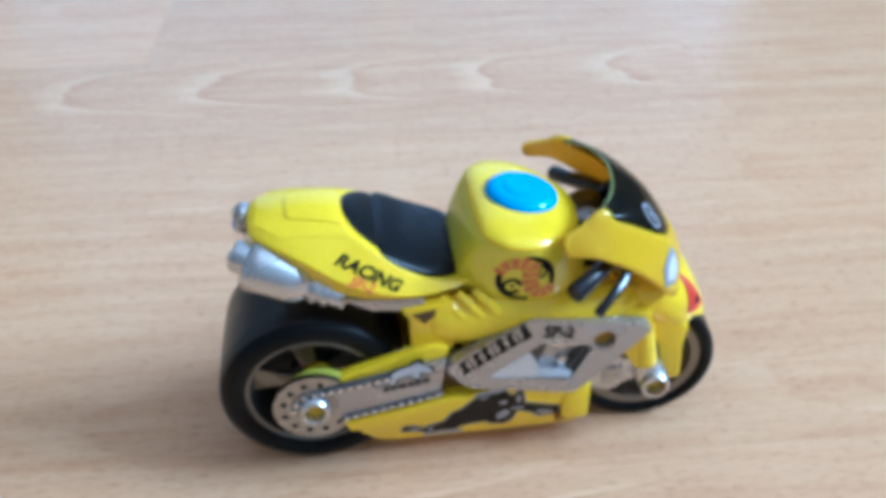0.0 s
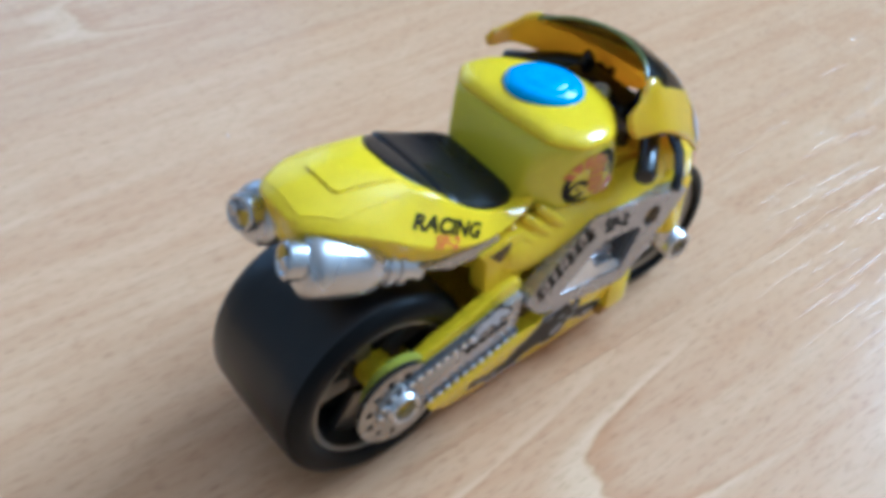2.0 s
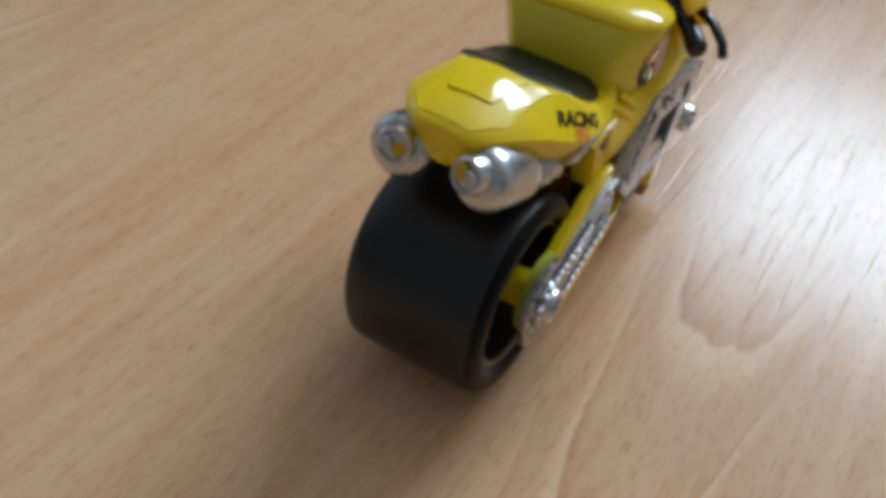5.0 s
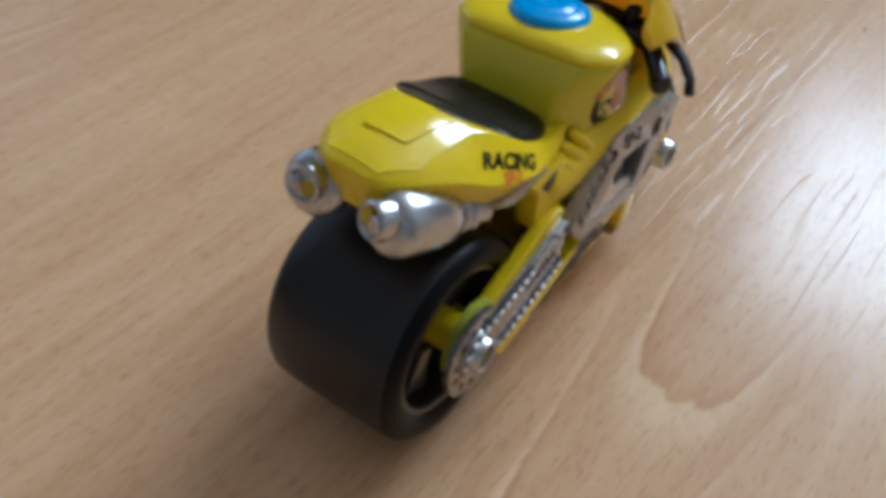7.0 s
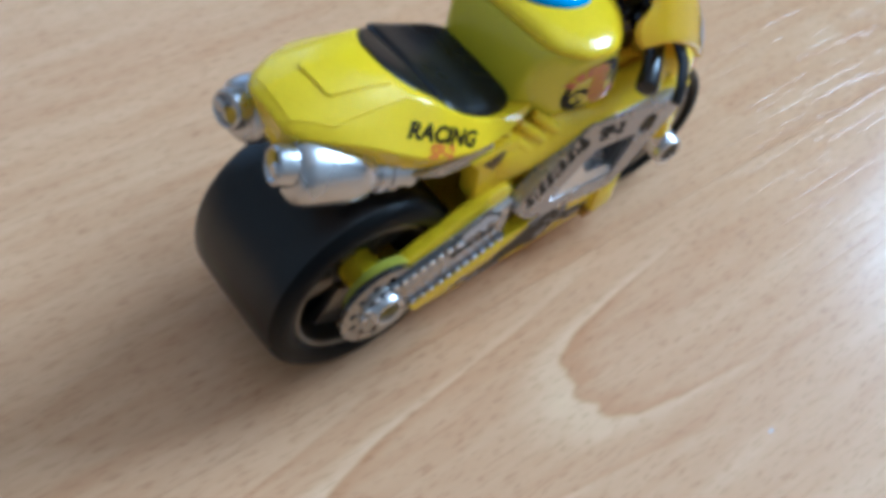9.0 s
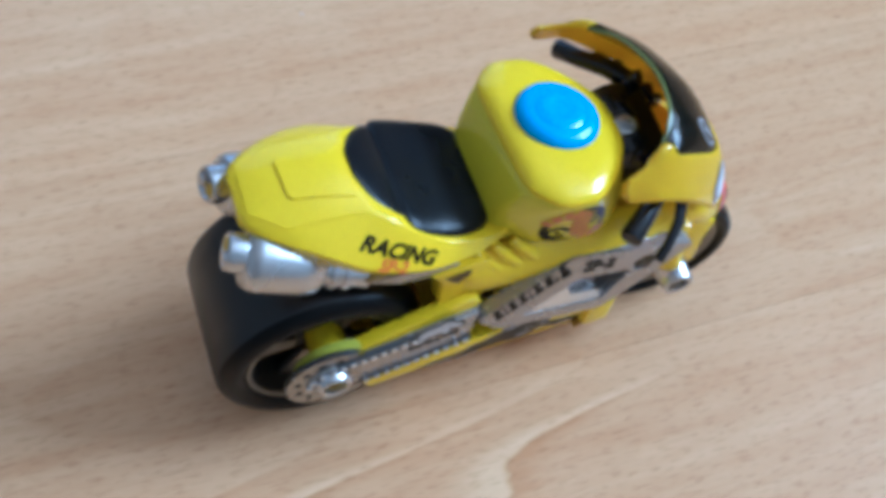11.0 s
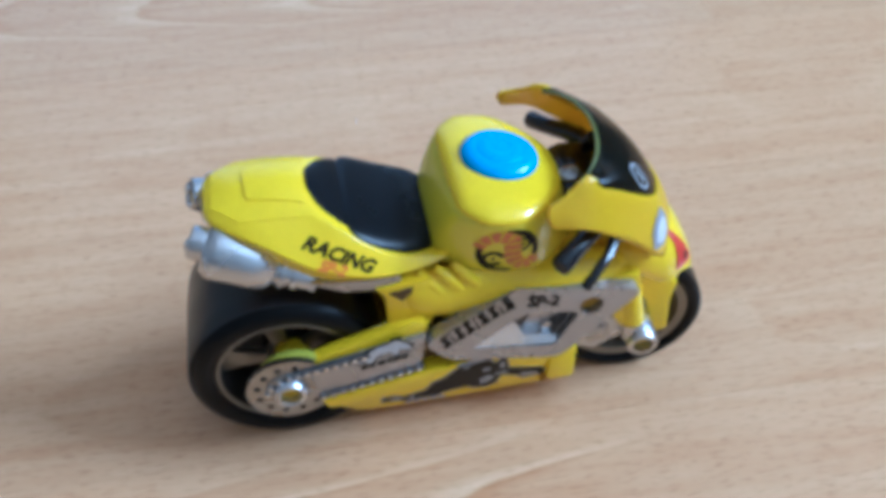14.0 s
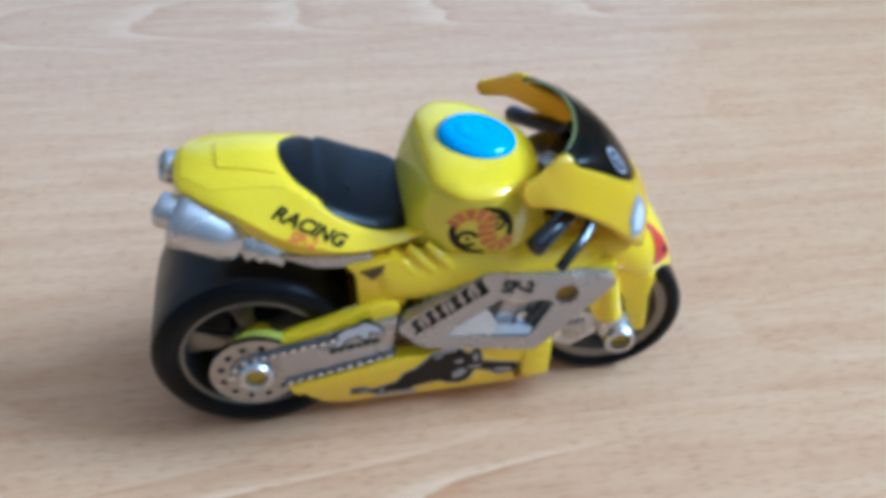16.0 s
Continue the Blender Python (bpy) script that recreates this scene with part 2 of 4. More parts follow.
    rough = node("ShaderNodeMapRange", **{"To Min": 0.20, "To Max": 0.23})
    l.new(streak.outputs["Fac"], rough.inputs["Value"]), l.new(rough.outputs[0], b.inputs["Roughness"])
    b.inputs["Specular IOR Level"].default_value = 0.23
    relief = node("ShaderNodeBump", Strength=0.65, Distance=0.0001)
    # long thin pores pressed into the surface
    pore_map = node("ShaderNodeMapping", Scale=(42.0, 800.0, 1.0))
    l.new(co.outputs["Object"], pore_map.inputs["Vector"])
    pore = node("ShaderNodeTexNoise", Scale=1.0, Detail=1.0)
    l.new(pore_map.outputs[0], pore.inputs["Vector"])
    groove = node("ShaderNodeMapRange", **{"From Min": 0.58, "From Max": 0.72})
    l.new(pore.outputs["Fac"], groove.inputs["Value"])
    l.new(maths("SUBTRACT", maths("MULTIPLY", hair.outputs["Fac"], 0.25), groove.outputs[0]), relief.inputs["Height"])
    l.new(relief.outputs[0], b.inputs["Normal"])
    return m


thin = thin_yellow()
smoke = smoked()
orange_inside = glowing_orange()
glass = pane_glass()
wood = beech()

# ---------------------------------------------------------------- mesh helpers (millimetres in, metres out)
MM = 0.001


def finish(name, bm, mat, angle=35.0, subsurf=0):
    bmesh.ops.remove_doubles(bm, verts=bm.verts, dist=1e-7)
    bmesh.ops.recalc_face_normals(bm, faces=bm.faces)
    me = bpy.data.meshes.new(name)
    bm.to_mesh(me)
    bm.free()
    me.materials.append(mat)
    for p in me.polygons:
        p.use_smooth = True
    if not subsurf:
        me.set_sharp_from_angle(angle=radians(angle))
    ob = new(name, me)
    if subsurf:
        mod = ob.modifiers.new("round", "SUBSURF")
        mod.levels = mod.render_levels = subsurf
    return ob


def part(name, bm, mat, parent, label="", angle=35.0, subsurf=0):
    """One mesh under a thing or under a part."""
    ob = finish(name, bm, mat, angle, subsurf)
    ob.parent = parent
    if label:
        ob["label"] = label
    return ob


def blank():
    return bmesh.new()


def V(x, y, z):
    return Vector((x * MM, y * MM, z * MM))


def bevelled(bm, width, segments=2):
    if width:
        sharp = [e for e in bm.edges if len(e.link_faces) == 2 and e.calc_face_angle(0) > radians(25)]
        bmesh.ops.bevel(bm, geom=sharp, offset=width * MM, segments=segments, affect="EDGES", profile=0.6, clamp_overlap=True)
    return bm


def prism(outline, y0, y1, bevel=0.5, bm=None):
    """An outline in x and z, drawn out along y."""
    own = blank()
    front = [own.verts.new(V(x, y0, z)) for x, z in outline]
    back = [own.verts.new(V(x, y1, z)) for x, z in outline]
    own.faces.new(front), own.faces.new(back)
    for i in range(len(outline)):
        j = (i + 1) % len(outline)
        own.faces.new((front[i], front[j], back[j], back[i]))
    bmesh.ops.recalc_face_normals(own, faces=own.faces)
    bevelled(own, bevel)
    return joined(own, bm)


def joined(own, bm):
    if bm is None:
        return own
    me = bpy.data.meshes.new("joining")
    own.to_mesh(me)
    own.free()
    bm.from_mesh(me)
    bpy.data.meshes.remove(me)
    return bm


def holed(outline, holes, y0, y1, bm=None):
    """A plate in x and z with openings, y0 to y1 thick."""
    own = blank()
    edges = []
    for loop in (outline, *holes):
        vs = [own.verts.new(V(x, y0, z)) for x, z in loop]
        edges += [own.edges.new((vs[i], vs[(i + 1) % len(vs)])) for i in range(len(vs))]
    bmesh.ops.triangle_fill(own, use_beauty=True, use_dissolve=True, edges=edges)
    grown = bmesh.ops.extrude_face_region(own, geom=list(own.faces))
    for v in grown["geom"]:
        if isinstance(v, bmesh.types.BMVert):
            v.co.y = y1 * MM
    bmesh.ops.recalc_face_normals(own, faces=own.faces)
    return joined(own, bm)


def circle(cx, cz, r, n=24, start=0.0):
    return [(cx + r * math.cos(start + math.tau * i / n), cz + r * math.sin(start + math.tau * i / n)) for i in range(n)]


def lathe(profile, cx, cz, n=64, bm=None, close=False):
    """A profile of (y, radius) turned round the line along y through x = cx, z = cz."""
    own = blank()
    rings = []
    for y, r in profile:
        if r < 1e-4:
            rings.append([own.verts.new(V(cx, y, cz))])
        else:
            rings.append([own.verts.new(V(cx + r * math.cos(math.tau * i / n), y, cz + r * math.sin(math.tau * i / n))) for i in range(n)])
    pairs = list(zip(rings, rings[1:])) + ([(rings[-1], rings[0])] if close else [])
    for a, b in pairs:
        for i in range(n):
            j = (i + 1) % n
            if len(a) == 1 and len(b) > 1:
                own.faces.new((a[0], b[i], b[j]))
            elif len(b) == 1 and len(a) > 1:
                own.faces.new((a[i], b[0], a[j]))
            elif len(a) > 1:
                own.faces.new((a[i], b[i], b[j], a[j]))
    return joined(own, bm)


def turned(profile, p0, p1, n=32, bm=None):
    """A profile of (millimetres along, radius) turned round the line from p0 to p1."""
    own = blank()
    a, b = Vector(p0), Vector(p1)
    q = (b - a).to_track_quat("Z", "Y")
    rings = []
    for s, r in profile:
        ring = []
        for i in range(n if r > 1e-4 else 1):
            w = math.tau * i / n
            co = a + q @ Vector((r * math.cos(w), r * math.sin(w), s))
            ring.append(own.verts.new(co * MM))
        rings.append(ring)
    for c, d in zip(rings, rings[1:]):
        for i in range(n):
            j = (i + 1) % n
            if len(c) == 1 and len(d) > 1:
                own.faces.new((c[0], d[i], d[j]))
            elif len(d) == 1 and len(c) > 1:
                own.faces.new((c[i], d[0], c[j]))
            elif len(c) > 1:
                own.faces.new((c[i], d[i], d[j], c[j]))
    return joined(own, bm)


def tube(points, radii, n=12, bm=None):
    """A round bar along points, with round ends."""
    own = blank()
    pts = [Vector(p) for p in points]
    rings = []
    for k, p in enumerate(pts):
        way = (pts[min(k + 1, len(pts) - 1)] - pts[max(k - 1, 0)]).normalized()
        q = way.to_track_quat("Z", "Y")
        rings.append([own.verts.new((p + q @ Vector((radii[k] * math.cos(math.tau * i / n), radii[k] * math.sin(math.tau * i / n), 0))) * MM) for i in range(n)])
    for a, b in zip(rings, rings[1:]):
        for i in range(n):
            j = (i + 1) % n
            own.faces.new((a[i], b[i], b[j], a[j]))
    own.faces.new(rings[0]), own.faces.new(rings[-1])
    bmesh.ops.recalc_face_normals(own, faces=own.faces)
    ends = [e for f in (own.faces[-1], own.faces[-2]) for e in f.edges]
    bmesh.ops.bevel(own, geom=ends, offset=min(radii) * 0.4 * MM, segments=2, affect="EDGES", profile=0.5)
    return joined(own, bm)


def loft(rings, caps=True, closed=True, bm=None, creases=None, ends=0.0):
    """A skin over rings of points (millimetres), all of one length. creases: how hard the lengthwise edges stay, by place in the half ring."""
    own = blank()
    made = [[own.verts.new(V(*p)) for p in ring] for ring in rings]
    n = len(made[0])
    hard = own.edges.layers.float.new("crease_edge")
    for a, b in zip(made, made[1:]):
        for i in range(n if closed else n - 1):
            j = (i + 1) % n
            own.faces.new((a[i], a[j], b[j], b[i]))
    if caps and closed:
        own.faces.new(made[0]), own.faces.new(made[-1])
        for k in (0, -1):
            for i in range(n):
                own.edges.get((made[k][i], made[k][(i + 1) % n]))[hard] = ends
    for j, value in (creases or {}).items():
        for c, d in zip(made, made[1:]):
            own.edges.get((c[j], d[j]))[hard] = value
            own.edges.get((c[n - j], d[n - j]))[hard] = value
    bmesh.ops.recalc_face_normals(own, faces=own.faces)
    return joined(own, bm)


def mirrored(half):
    """A ring from its right half, listed from the top of the middle plane to its foot (x, y, z with y <= 0)."""
    return half + [(x, -y, z) for x, y, z in reversed(half) if y < -1e-6]


def hull_tree(obs):
    deps = bpy.context.evaluated_depsgraph_get()
    verts, faces = [], []
    for ob in obs:
        ev = ob.evaluated_get(deps)
        me = ev.to_mesh()
        base = len(verts)
        m = ob.matrix_world
        verts += [m @ v.co for v in me.vertices]
        faces += [[base + i for i in p.vertices] for p in me.polygons]
        ev.to_mesh_clear()
    return BVHTree.FromPolygons(verts, faces)


def text_shapes(words, size, slant=0.0):
    curve = bpy.data.curves.new("lettering", "FONT")
    curve.body, curve.size, curve.shear, curve.offset = words, size, slant, size * 0.04
    curve.resolution_u = 3
    ob = new("lettering", curve)
    me = bpy.data.meshes.new_from_object(ob.evaluated_get(bpy.context.evaluated_depsgraph_get()))
    bpy.data.objects.remove(ob)
    bm = blank()
    bm.from_mesh(me)
    bpy.data.meshes.remove(me)
    bmesh.ops.triangulate(bm, faces=bm.faces)
    return bm


def poly_shapes(polys):
    """Flat print from outlines in millimetres."""
    bm = blank()
    for poly in polys:
        bm.faces.new([bm.verts.new((x, y, 0)) for x, y in poly])
    bmesh.ops.remove_doubles(bm, verts=bm.verts, dist=0.001)
    bmesh.ops.triangulate(bm, faces=bm.faces)
    return bm


def printed(name, bm, mat, parent, origin, along, up, tree, lift=0.12, label="", cuts=1):
    """Lays a flat print (millimetres, in its x and y) on a surface."""
    if cuts:
        bmesh.ops.subdivide_edges(bm, edges=bm.edges, cuts=cuts, use_grid_fill=True)
    ex = Vector(along).normalized()
    ez = ex.cross(Vector(up)).normalized()
    ey = ez.cross(ex)
    for v in bm.verts:
        p = V(*origin) + (ex * v.co.x + ey * v.co.y) * MM
        far = p + ez * 0.03
        place, normal, _, _ = tree.ray_cast(far, -ez, 0.08)
        v.co = (place + ez * lift * MM) if place is not None else p
    me = bpy.data.meshes.new(name)
    bm.to_mesh(me)
    bm.free()
    me.materials.append(mat)
    ob = new(name, me)
    ob.parent = parent
    if label:
        ob["label"] = label
    return ob


def raised(name, outline, mat, parent, tree, lift, label="", steps=3):
    """A thin panel that follows the surface below it, given in plan."""
    bm = blank()
    n = len(outline)
    face = bm.faces.new([bm.verts.new((x * MM, y * MM, 0)) for x, y in outline])
    bmesh.ops.triangulate(bm, faces=[face])
    bmesh.ops.subdivide_edges(bm, edges=bm.edges, cuts=steps, use_grid_fill=True)
    for v in bm.verts:
        place, _, _, _ = tree.ray_cast(Vector((v.co.x, v.co.y, 0.2)), Vector((0, 0, -1)), 0.3)
        v.co.z = (place.z if place is not None else 0.06) - 0.0006
    grown = bmesh.ops.extrude_face_region(bm, geom=list(bm.faces))
    bmesh.ops.translate(bm, verts=[g for g in grown["geom"] if isinstance(g, bmesh.types.BMVert)], vec=(0, 0, (0.6 + lift) * MM))
    return part(name, bm, mat, parent, label, angle=40.0)


# ---------------------------------------------------------------- the room
def box(x0, x1, y0, y1, z0, z1, bm=None):
    bm = bm or blank()
    vs = [bm.verts.new((x, y, z)) for x in (x0, x1) for y in (y0, y1) for z in (z0, z1)]
    for quad in ((0, 1, 3, 2), (4, 6, 7, 5), (0, 4, 5, 1), (2, 3, 7, 6), (0, 2, 6, 4), (1, 5, 7, 3)):
        bm.faces.new([vs[i] for i in quad])
    bmesh.ops.recalc_face_normals(bm, faces=bm.faces)
    return bm


X0, X1, Y0, Y1, HIGH = -2.0, 2.4, -1.8, 2.4, 2.5


def wall_with_opening(name, axis, at, out, lo, hi, a0, a1, z0, z1):
    """A wall 0.15 thick with one window opening."""
    bm = blank()
    for u0, u1, w0, w1 in ((lo, a0, 0, HIGH), (a1, hi, 0, HIGH), (a0, a1, 0, z0), (a0, a1, z1, HIGH)):
        t0, t1 = sorted((at, at + out * 0.15))
        if axis == "x":
            box(t0, t1, u0, u1, w0, w1, bm)
        else:
            box(u0, u1, t0, t1, w0, w1, bm)
    ob = finish(name, bm, wall_paint)
    return tagged(ob, "unseen wall with a window opening, greyed to dim bounced light", "wall", kind="structure")


wall_with_opening("wall_east", "x", X1, 1, Y0 - 0.15, Y1 + 0.15, -0.90, 0.36, 1.32, 2.20)
# north opening is added out of view, for the fill lamp
wall_with_opening("wall_north", "y", Y1, 1, X0, X1, -1.00, 1.40, 0.40, 2.30)
tagged(finish("wall_west", box(X0 - 0.15, X0, Y0 - 0.15, Y1 + 0.15, 0, HIGH), wall_paint), "plain unseen wall, greyed to dim bounced light", "wall", kind="structure")
tagged(finish("wall_south", box(X0, X1, Y0 - 0.15, Y0, 0, HIGH), wall_paint), "plain unseen wall, greyed to dim bounced light", "wall", kind="structure")
tagged(finish("ceiling", box(X0 - 0.15, X1 + 0.15, Y0 - 0.15, Y1 + 0.15, HIGH, HIGH + 0.1), ceiling_paint), "plain white painted ceiling", "ceiling", kind="structure")


def window_in(name, axis, at, a0, a1, z0, z1):
    holder = new(name)
    holder.location = (at, (a0 + a1) / 2, z0) if axis == "x" else ((a0 + a1) / 2, at, z0)
    tagged(holder, "unseen white framed window with clear panes", "window", kind="structure")

    def piece(kind, u0, u1, t0, t1, w0, w1, mat):
        bm = box(at + t0, at + t1, u0, u1, w0, w1) if axis == "x" else box(u0, u1, at + t0, at + t1, w0, w1)
        bmesh.ops.translate(bm, verts=bm.verts, vec=-holder.location)
        if mat is frame_white:
            bmesh.ops.bevel(bm, geom=bm.edges, offset=0.004, segments=2, affect="EDGES")
        return part(kind, bm, mat, holder)

    mid = (a0 + a1) / 2
    for u0, u1, w0, w1 in ((a0, a0 + 0.06, z0, z1), (a1 - 0.06, a1, z0, z1), (mid - 0.035, mid + 0.035, z0 + 0.06, z1 - 0.06)):
        piece("window_frame", u0, u1, 0.06, 0.12, w0, w1, frame_white)
    for w0, w1 in ((z0, z0 + 0.06), (z1 - 0.06, z1)):
        piece("window_frame", a0 + 0.06, a1 - 0.06, 0.06, 0.12, w0, w1, frame_white)
    piece("window_sill", a0, a1, -0.06, 0.055, z0 + 0.002, z0 + 0.03, frame_white)
    for u0, u1 in ((a0 + 0.06, mid - 0.035), (mid + 0.035, a1 - 0.06)):
        pane = piece("pane", u0, u1, 0.085, 0.091, z0 + 0.06, z1 - 0.06, glass)
        pane.visible_shadow = False


window_in("window_1", "x", X1, -0.90, 0.36, 1.32, 2.20)
# the north window is an added, unseen frame round the fill lamp
window_in("window_2", "y", Y1, -1.00, 1.40, 0.40, 2.30)

# ---------------------------------------------------------------- the toy motorcycle (x ahead, y to its left, z up; millimetres)
bike = new("toy_motorcycle")
tagged(bike, "yellow plastic toy racing motorcycle with blue button, on wooden floor", "toy motorcycle")

REAR_R, FRONT_R, FRONT_X, AXLE_Z = 21.0, 17.8, 78.0, 21.7


def rear_wheel():
    tread = [(-9.5, 15.2), (-13.6, 15.5), (-14.4, 16.4), (-14.8, 17.8), (-14.5, 19.0), (-13.6, 20.1), (-12.0, 20.8), (-8.0, 21.0),
             (0.0, 21.05), (8.0, 21.0), (12.0, 20.8), (13.6, 20.1), (14.5, 19.0), (14.8, 17.8), (14.4, 16.4), (13.6, 15.5), (9.5, 15.2)]
    wheel = part("rear_wheel", lathe([(-7.6, 0), (-7.6, 5.0), (-3.2, 5.4), (-3.0, 13.6), (-11.8, 14.0), (-12.6, 14.2), (-12.6, 15.4), (-9.4, 15.6),
                                      (9.4, 15.6), (12.6, 15.4), (12.6, 14.2), (11.8, 14.0), (3.0, 13.6), (3.2, 5.4), (7.6, 5.0), (7.6, 0)], 0, REAR_R, 64), dark_inside, bike,
                 "wide rear wheel with a dark dished hub")
    tyre = part("tyre", lathe(tread, 0, REAR_R, 96, close=True), rubber, wheel, "wide smooth black rubber tyre")
    part("tread", lathe([(-12.2, 20.3), (-12.9, 20.62), (-12.2, 20.95), (-8.0, 21.1), (0.0, 21.15), (8.0, 21.1), (12.2, 20.95), (12.9, 20.62), (12.2, 20.3)], 0, REAR_R, 96, close=True), rubber_tread, tyre, "tread band in glossier rubber for its sheen")
    for side in (-1, 1):
        part("rim_ring", lathe([(side * 12.4, 14.3), (side * 13.2, 14.4), (side * 13.5, 14.8), (side * 13.3, 15.3), (side * 12.3, 15.4)], 0, REAR_R, 64, close=True), rim_metal, wheel, "champagne coloured rim ring")
        for k in range(5):
            w = math.tau * k / 5 + 0.5
            c, s = math.cos(w), math.sin(w)
            out = [(r * c - o * s, REAR_R + r * s + o * c) for r, o in ((4.5, -1.6), (9.0, -2.2), (14.2, -3.6), (14.2, 3.6), (9.0, 2.2), (4.5, 1.6))]
            part("spoke", prism(out, side * 7.0, side * 9.0, 0.5), rim_metal, wheel)
    return wheel


def swing_arm(side):
    """One side of the rear fork with its sprocket, chain and axle end."""
    y = lambda v: side * (v + 2.0)
    arm = part("swing_arm", prism([(4.4, 28.0), (9.0, 29.8), (17.0, 32.2), (23.0, 34.4), (27.0, 35.4), (29.2, 35.0), (30.0, 33.8), (29.4, 31.6), (20.0, 29.8), (10.0, 27.4), (4.0, 26.2)], y(12.4), y(15.4), 0.9), yellow, bike,
               "yellow swing arm")
    part("chain_guard", prism([(2.0, 26.6), (10.0, 28.0), (20.0, 30.4), (29.2, 32.2), (28.6, 28.0), (27.6, 21.6), (16.0, 19.4), (4.0, 17.2), (0.0, 19.0)], y(13.0), y(16.7), 0.4), plate_grey, arm, "silver grey chain guard")
    part("lower_arm", prism([(5.8, 16.4), (27.6, 20.6), (31.4, 21.1), (34.2, 20.4), (28.6, 17.6), (14.0, 14.0), (7.4, 13.2)], y(10.5), y(17.0), 0.7), yellow, arm)
    # brown block painted as the shade in the gap before the side frame
    part("pivot_recess", prism([(26.0, 18.0), (26.0, 33.6), (30.6, 32.4), (36.0, 25.0), (36.6, 18.6)], y(8.0), y(13.4), 0.5), shade_brown, arm, "block in shade brown between chain guard and side frame")
    boss = lathe([(y(6.0), 0), (y(6.0), 3.9), (y(15.2), 3.9), (y(15.2), 0)], 1.2, 21.6, 24)
    part("axle_boss", boss, yellow, arm)
    part("backing_disc", lathe([(y(13.2), 0), (y(13.2), 7.9), (y(14.8), 8.1), (y(15.1), 7.7), (y(15.1), 0)], 1.2, 22.6, 40), olive_yellow, arm)
    holes = [circle(0.0 + 6.9 * math.cos(w), AXLE_Z + 6.9 * math.sin(w), 0.75, 10) for w in (math.tau * (k + 0.5) / 12 for k in range(12))]
    part("sprocket", holed(circle(0.0, AXLE_Z, 9.1, 48), holes, y(15.2), y(16.5)), sprocket_metal, arm, "silver sprocket disc with round holes")
    part("sprocket_backing", lathe([(y(15.15), 0), (y(15.15), 8.4), (y(15.6), 8.4), (y(15.6), 0)], 0, AXLE_Z, 32), dark_inside, arm)
    part("axle_collar", lathe([(y(16.2), 5.4), (y(16.9), 5.2), (y(17.0), 4.4), (y(16.6), 3.4)], 0, AXLE_Z, 32), sprocket_metal, arm, "dark silver collar round the axle")
    hub = part("axle_end", lathe([(y(16.2), 3.7), (y(18.0), 3.6), (y(18.6), 3.2), (y(18.7), 2.8), (y(18.4), 2.3), (y(14.6), 2.1)], 0, AXLE_Z, 32), silver, arm, "silver axle end with an open hole")
    part("axle_bore", lathe([(y(16.9), 0), (y(16.9), 2.4)], 0, AXLE_Z, 20), yellow_shaded, hub)
    # beads of the chain, above and below
    for run in (((-4.9, 20.8), (-4.6, 22.8), (-3.2, 24.8), (-0.6, 25.9), (3.0, 26.5), (17.0, 29.0)), ((5.6, 17.9), (28.2, 22.6))):
        # dark strip that shows between the links
        bed = blank()
        for a, b in zip(run, run[1:]):
            prism([(a[0] - 0.2, a[1] - 0.75), (b[0] + 0.2, b[1] - 0.75), (b[0] + 0.2, b[1] + 0.75), (a[0] - 0.2, a[1] + 0.75)], y(15.9), y(16.95), 0.0, bed)
        part("chain_bed", bed, dark_grey, arm, "dark strip behind the chain links")
        chain = blank()
        pts = [Vector(p) for p in run]
        for a, b in zip(pts, pts[1:]):
            steps = max(1, round((b - a).length / 2.1))
            for i in range(steps):
                p = a.lerp(b, (i + 0.5) / steps)
                prism([(p.x - 0.55, p.y - 0.5), (p.x + 0.55, p.y - 0.4), (p.x + 0.55, p.y + 0.5), (p.x - 0.55, p.y + 0.4)], y(16.4), y(17.5), 0.2, chain)
        part("chain", chain, chrome, arm, "row of bright silver chain links")
    return arm


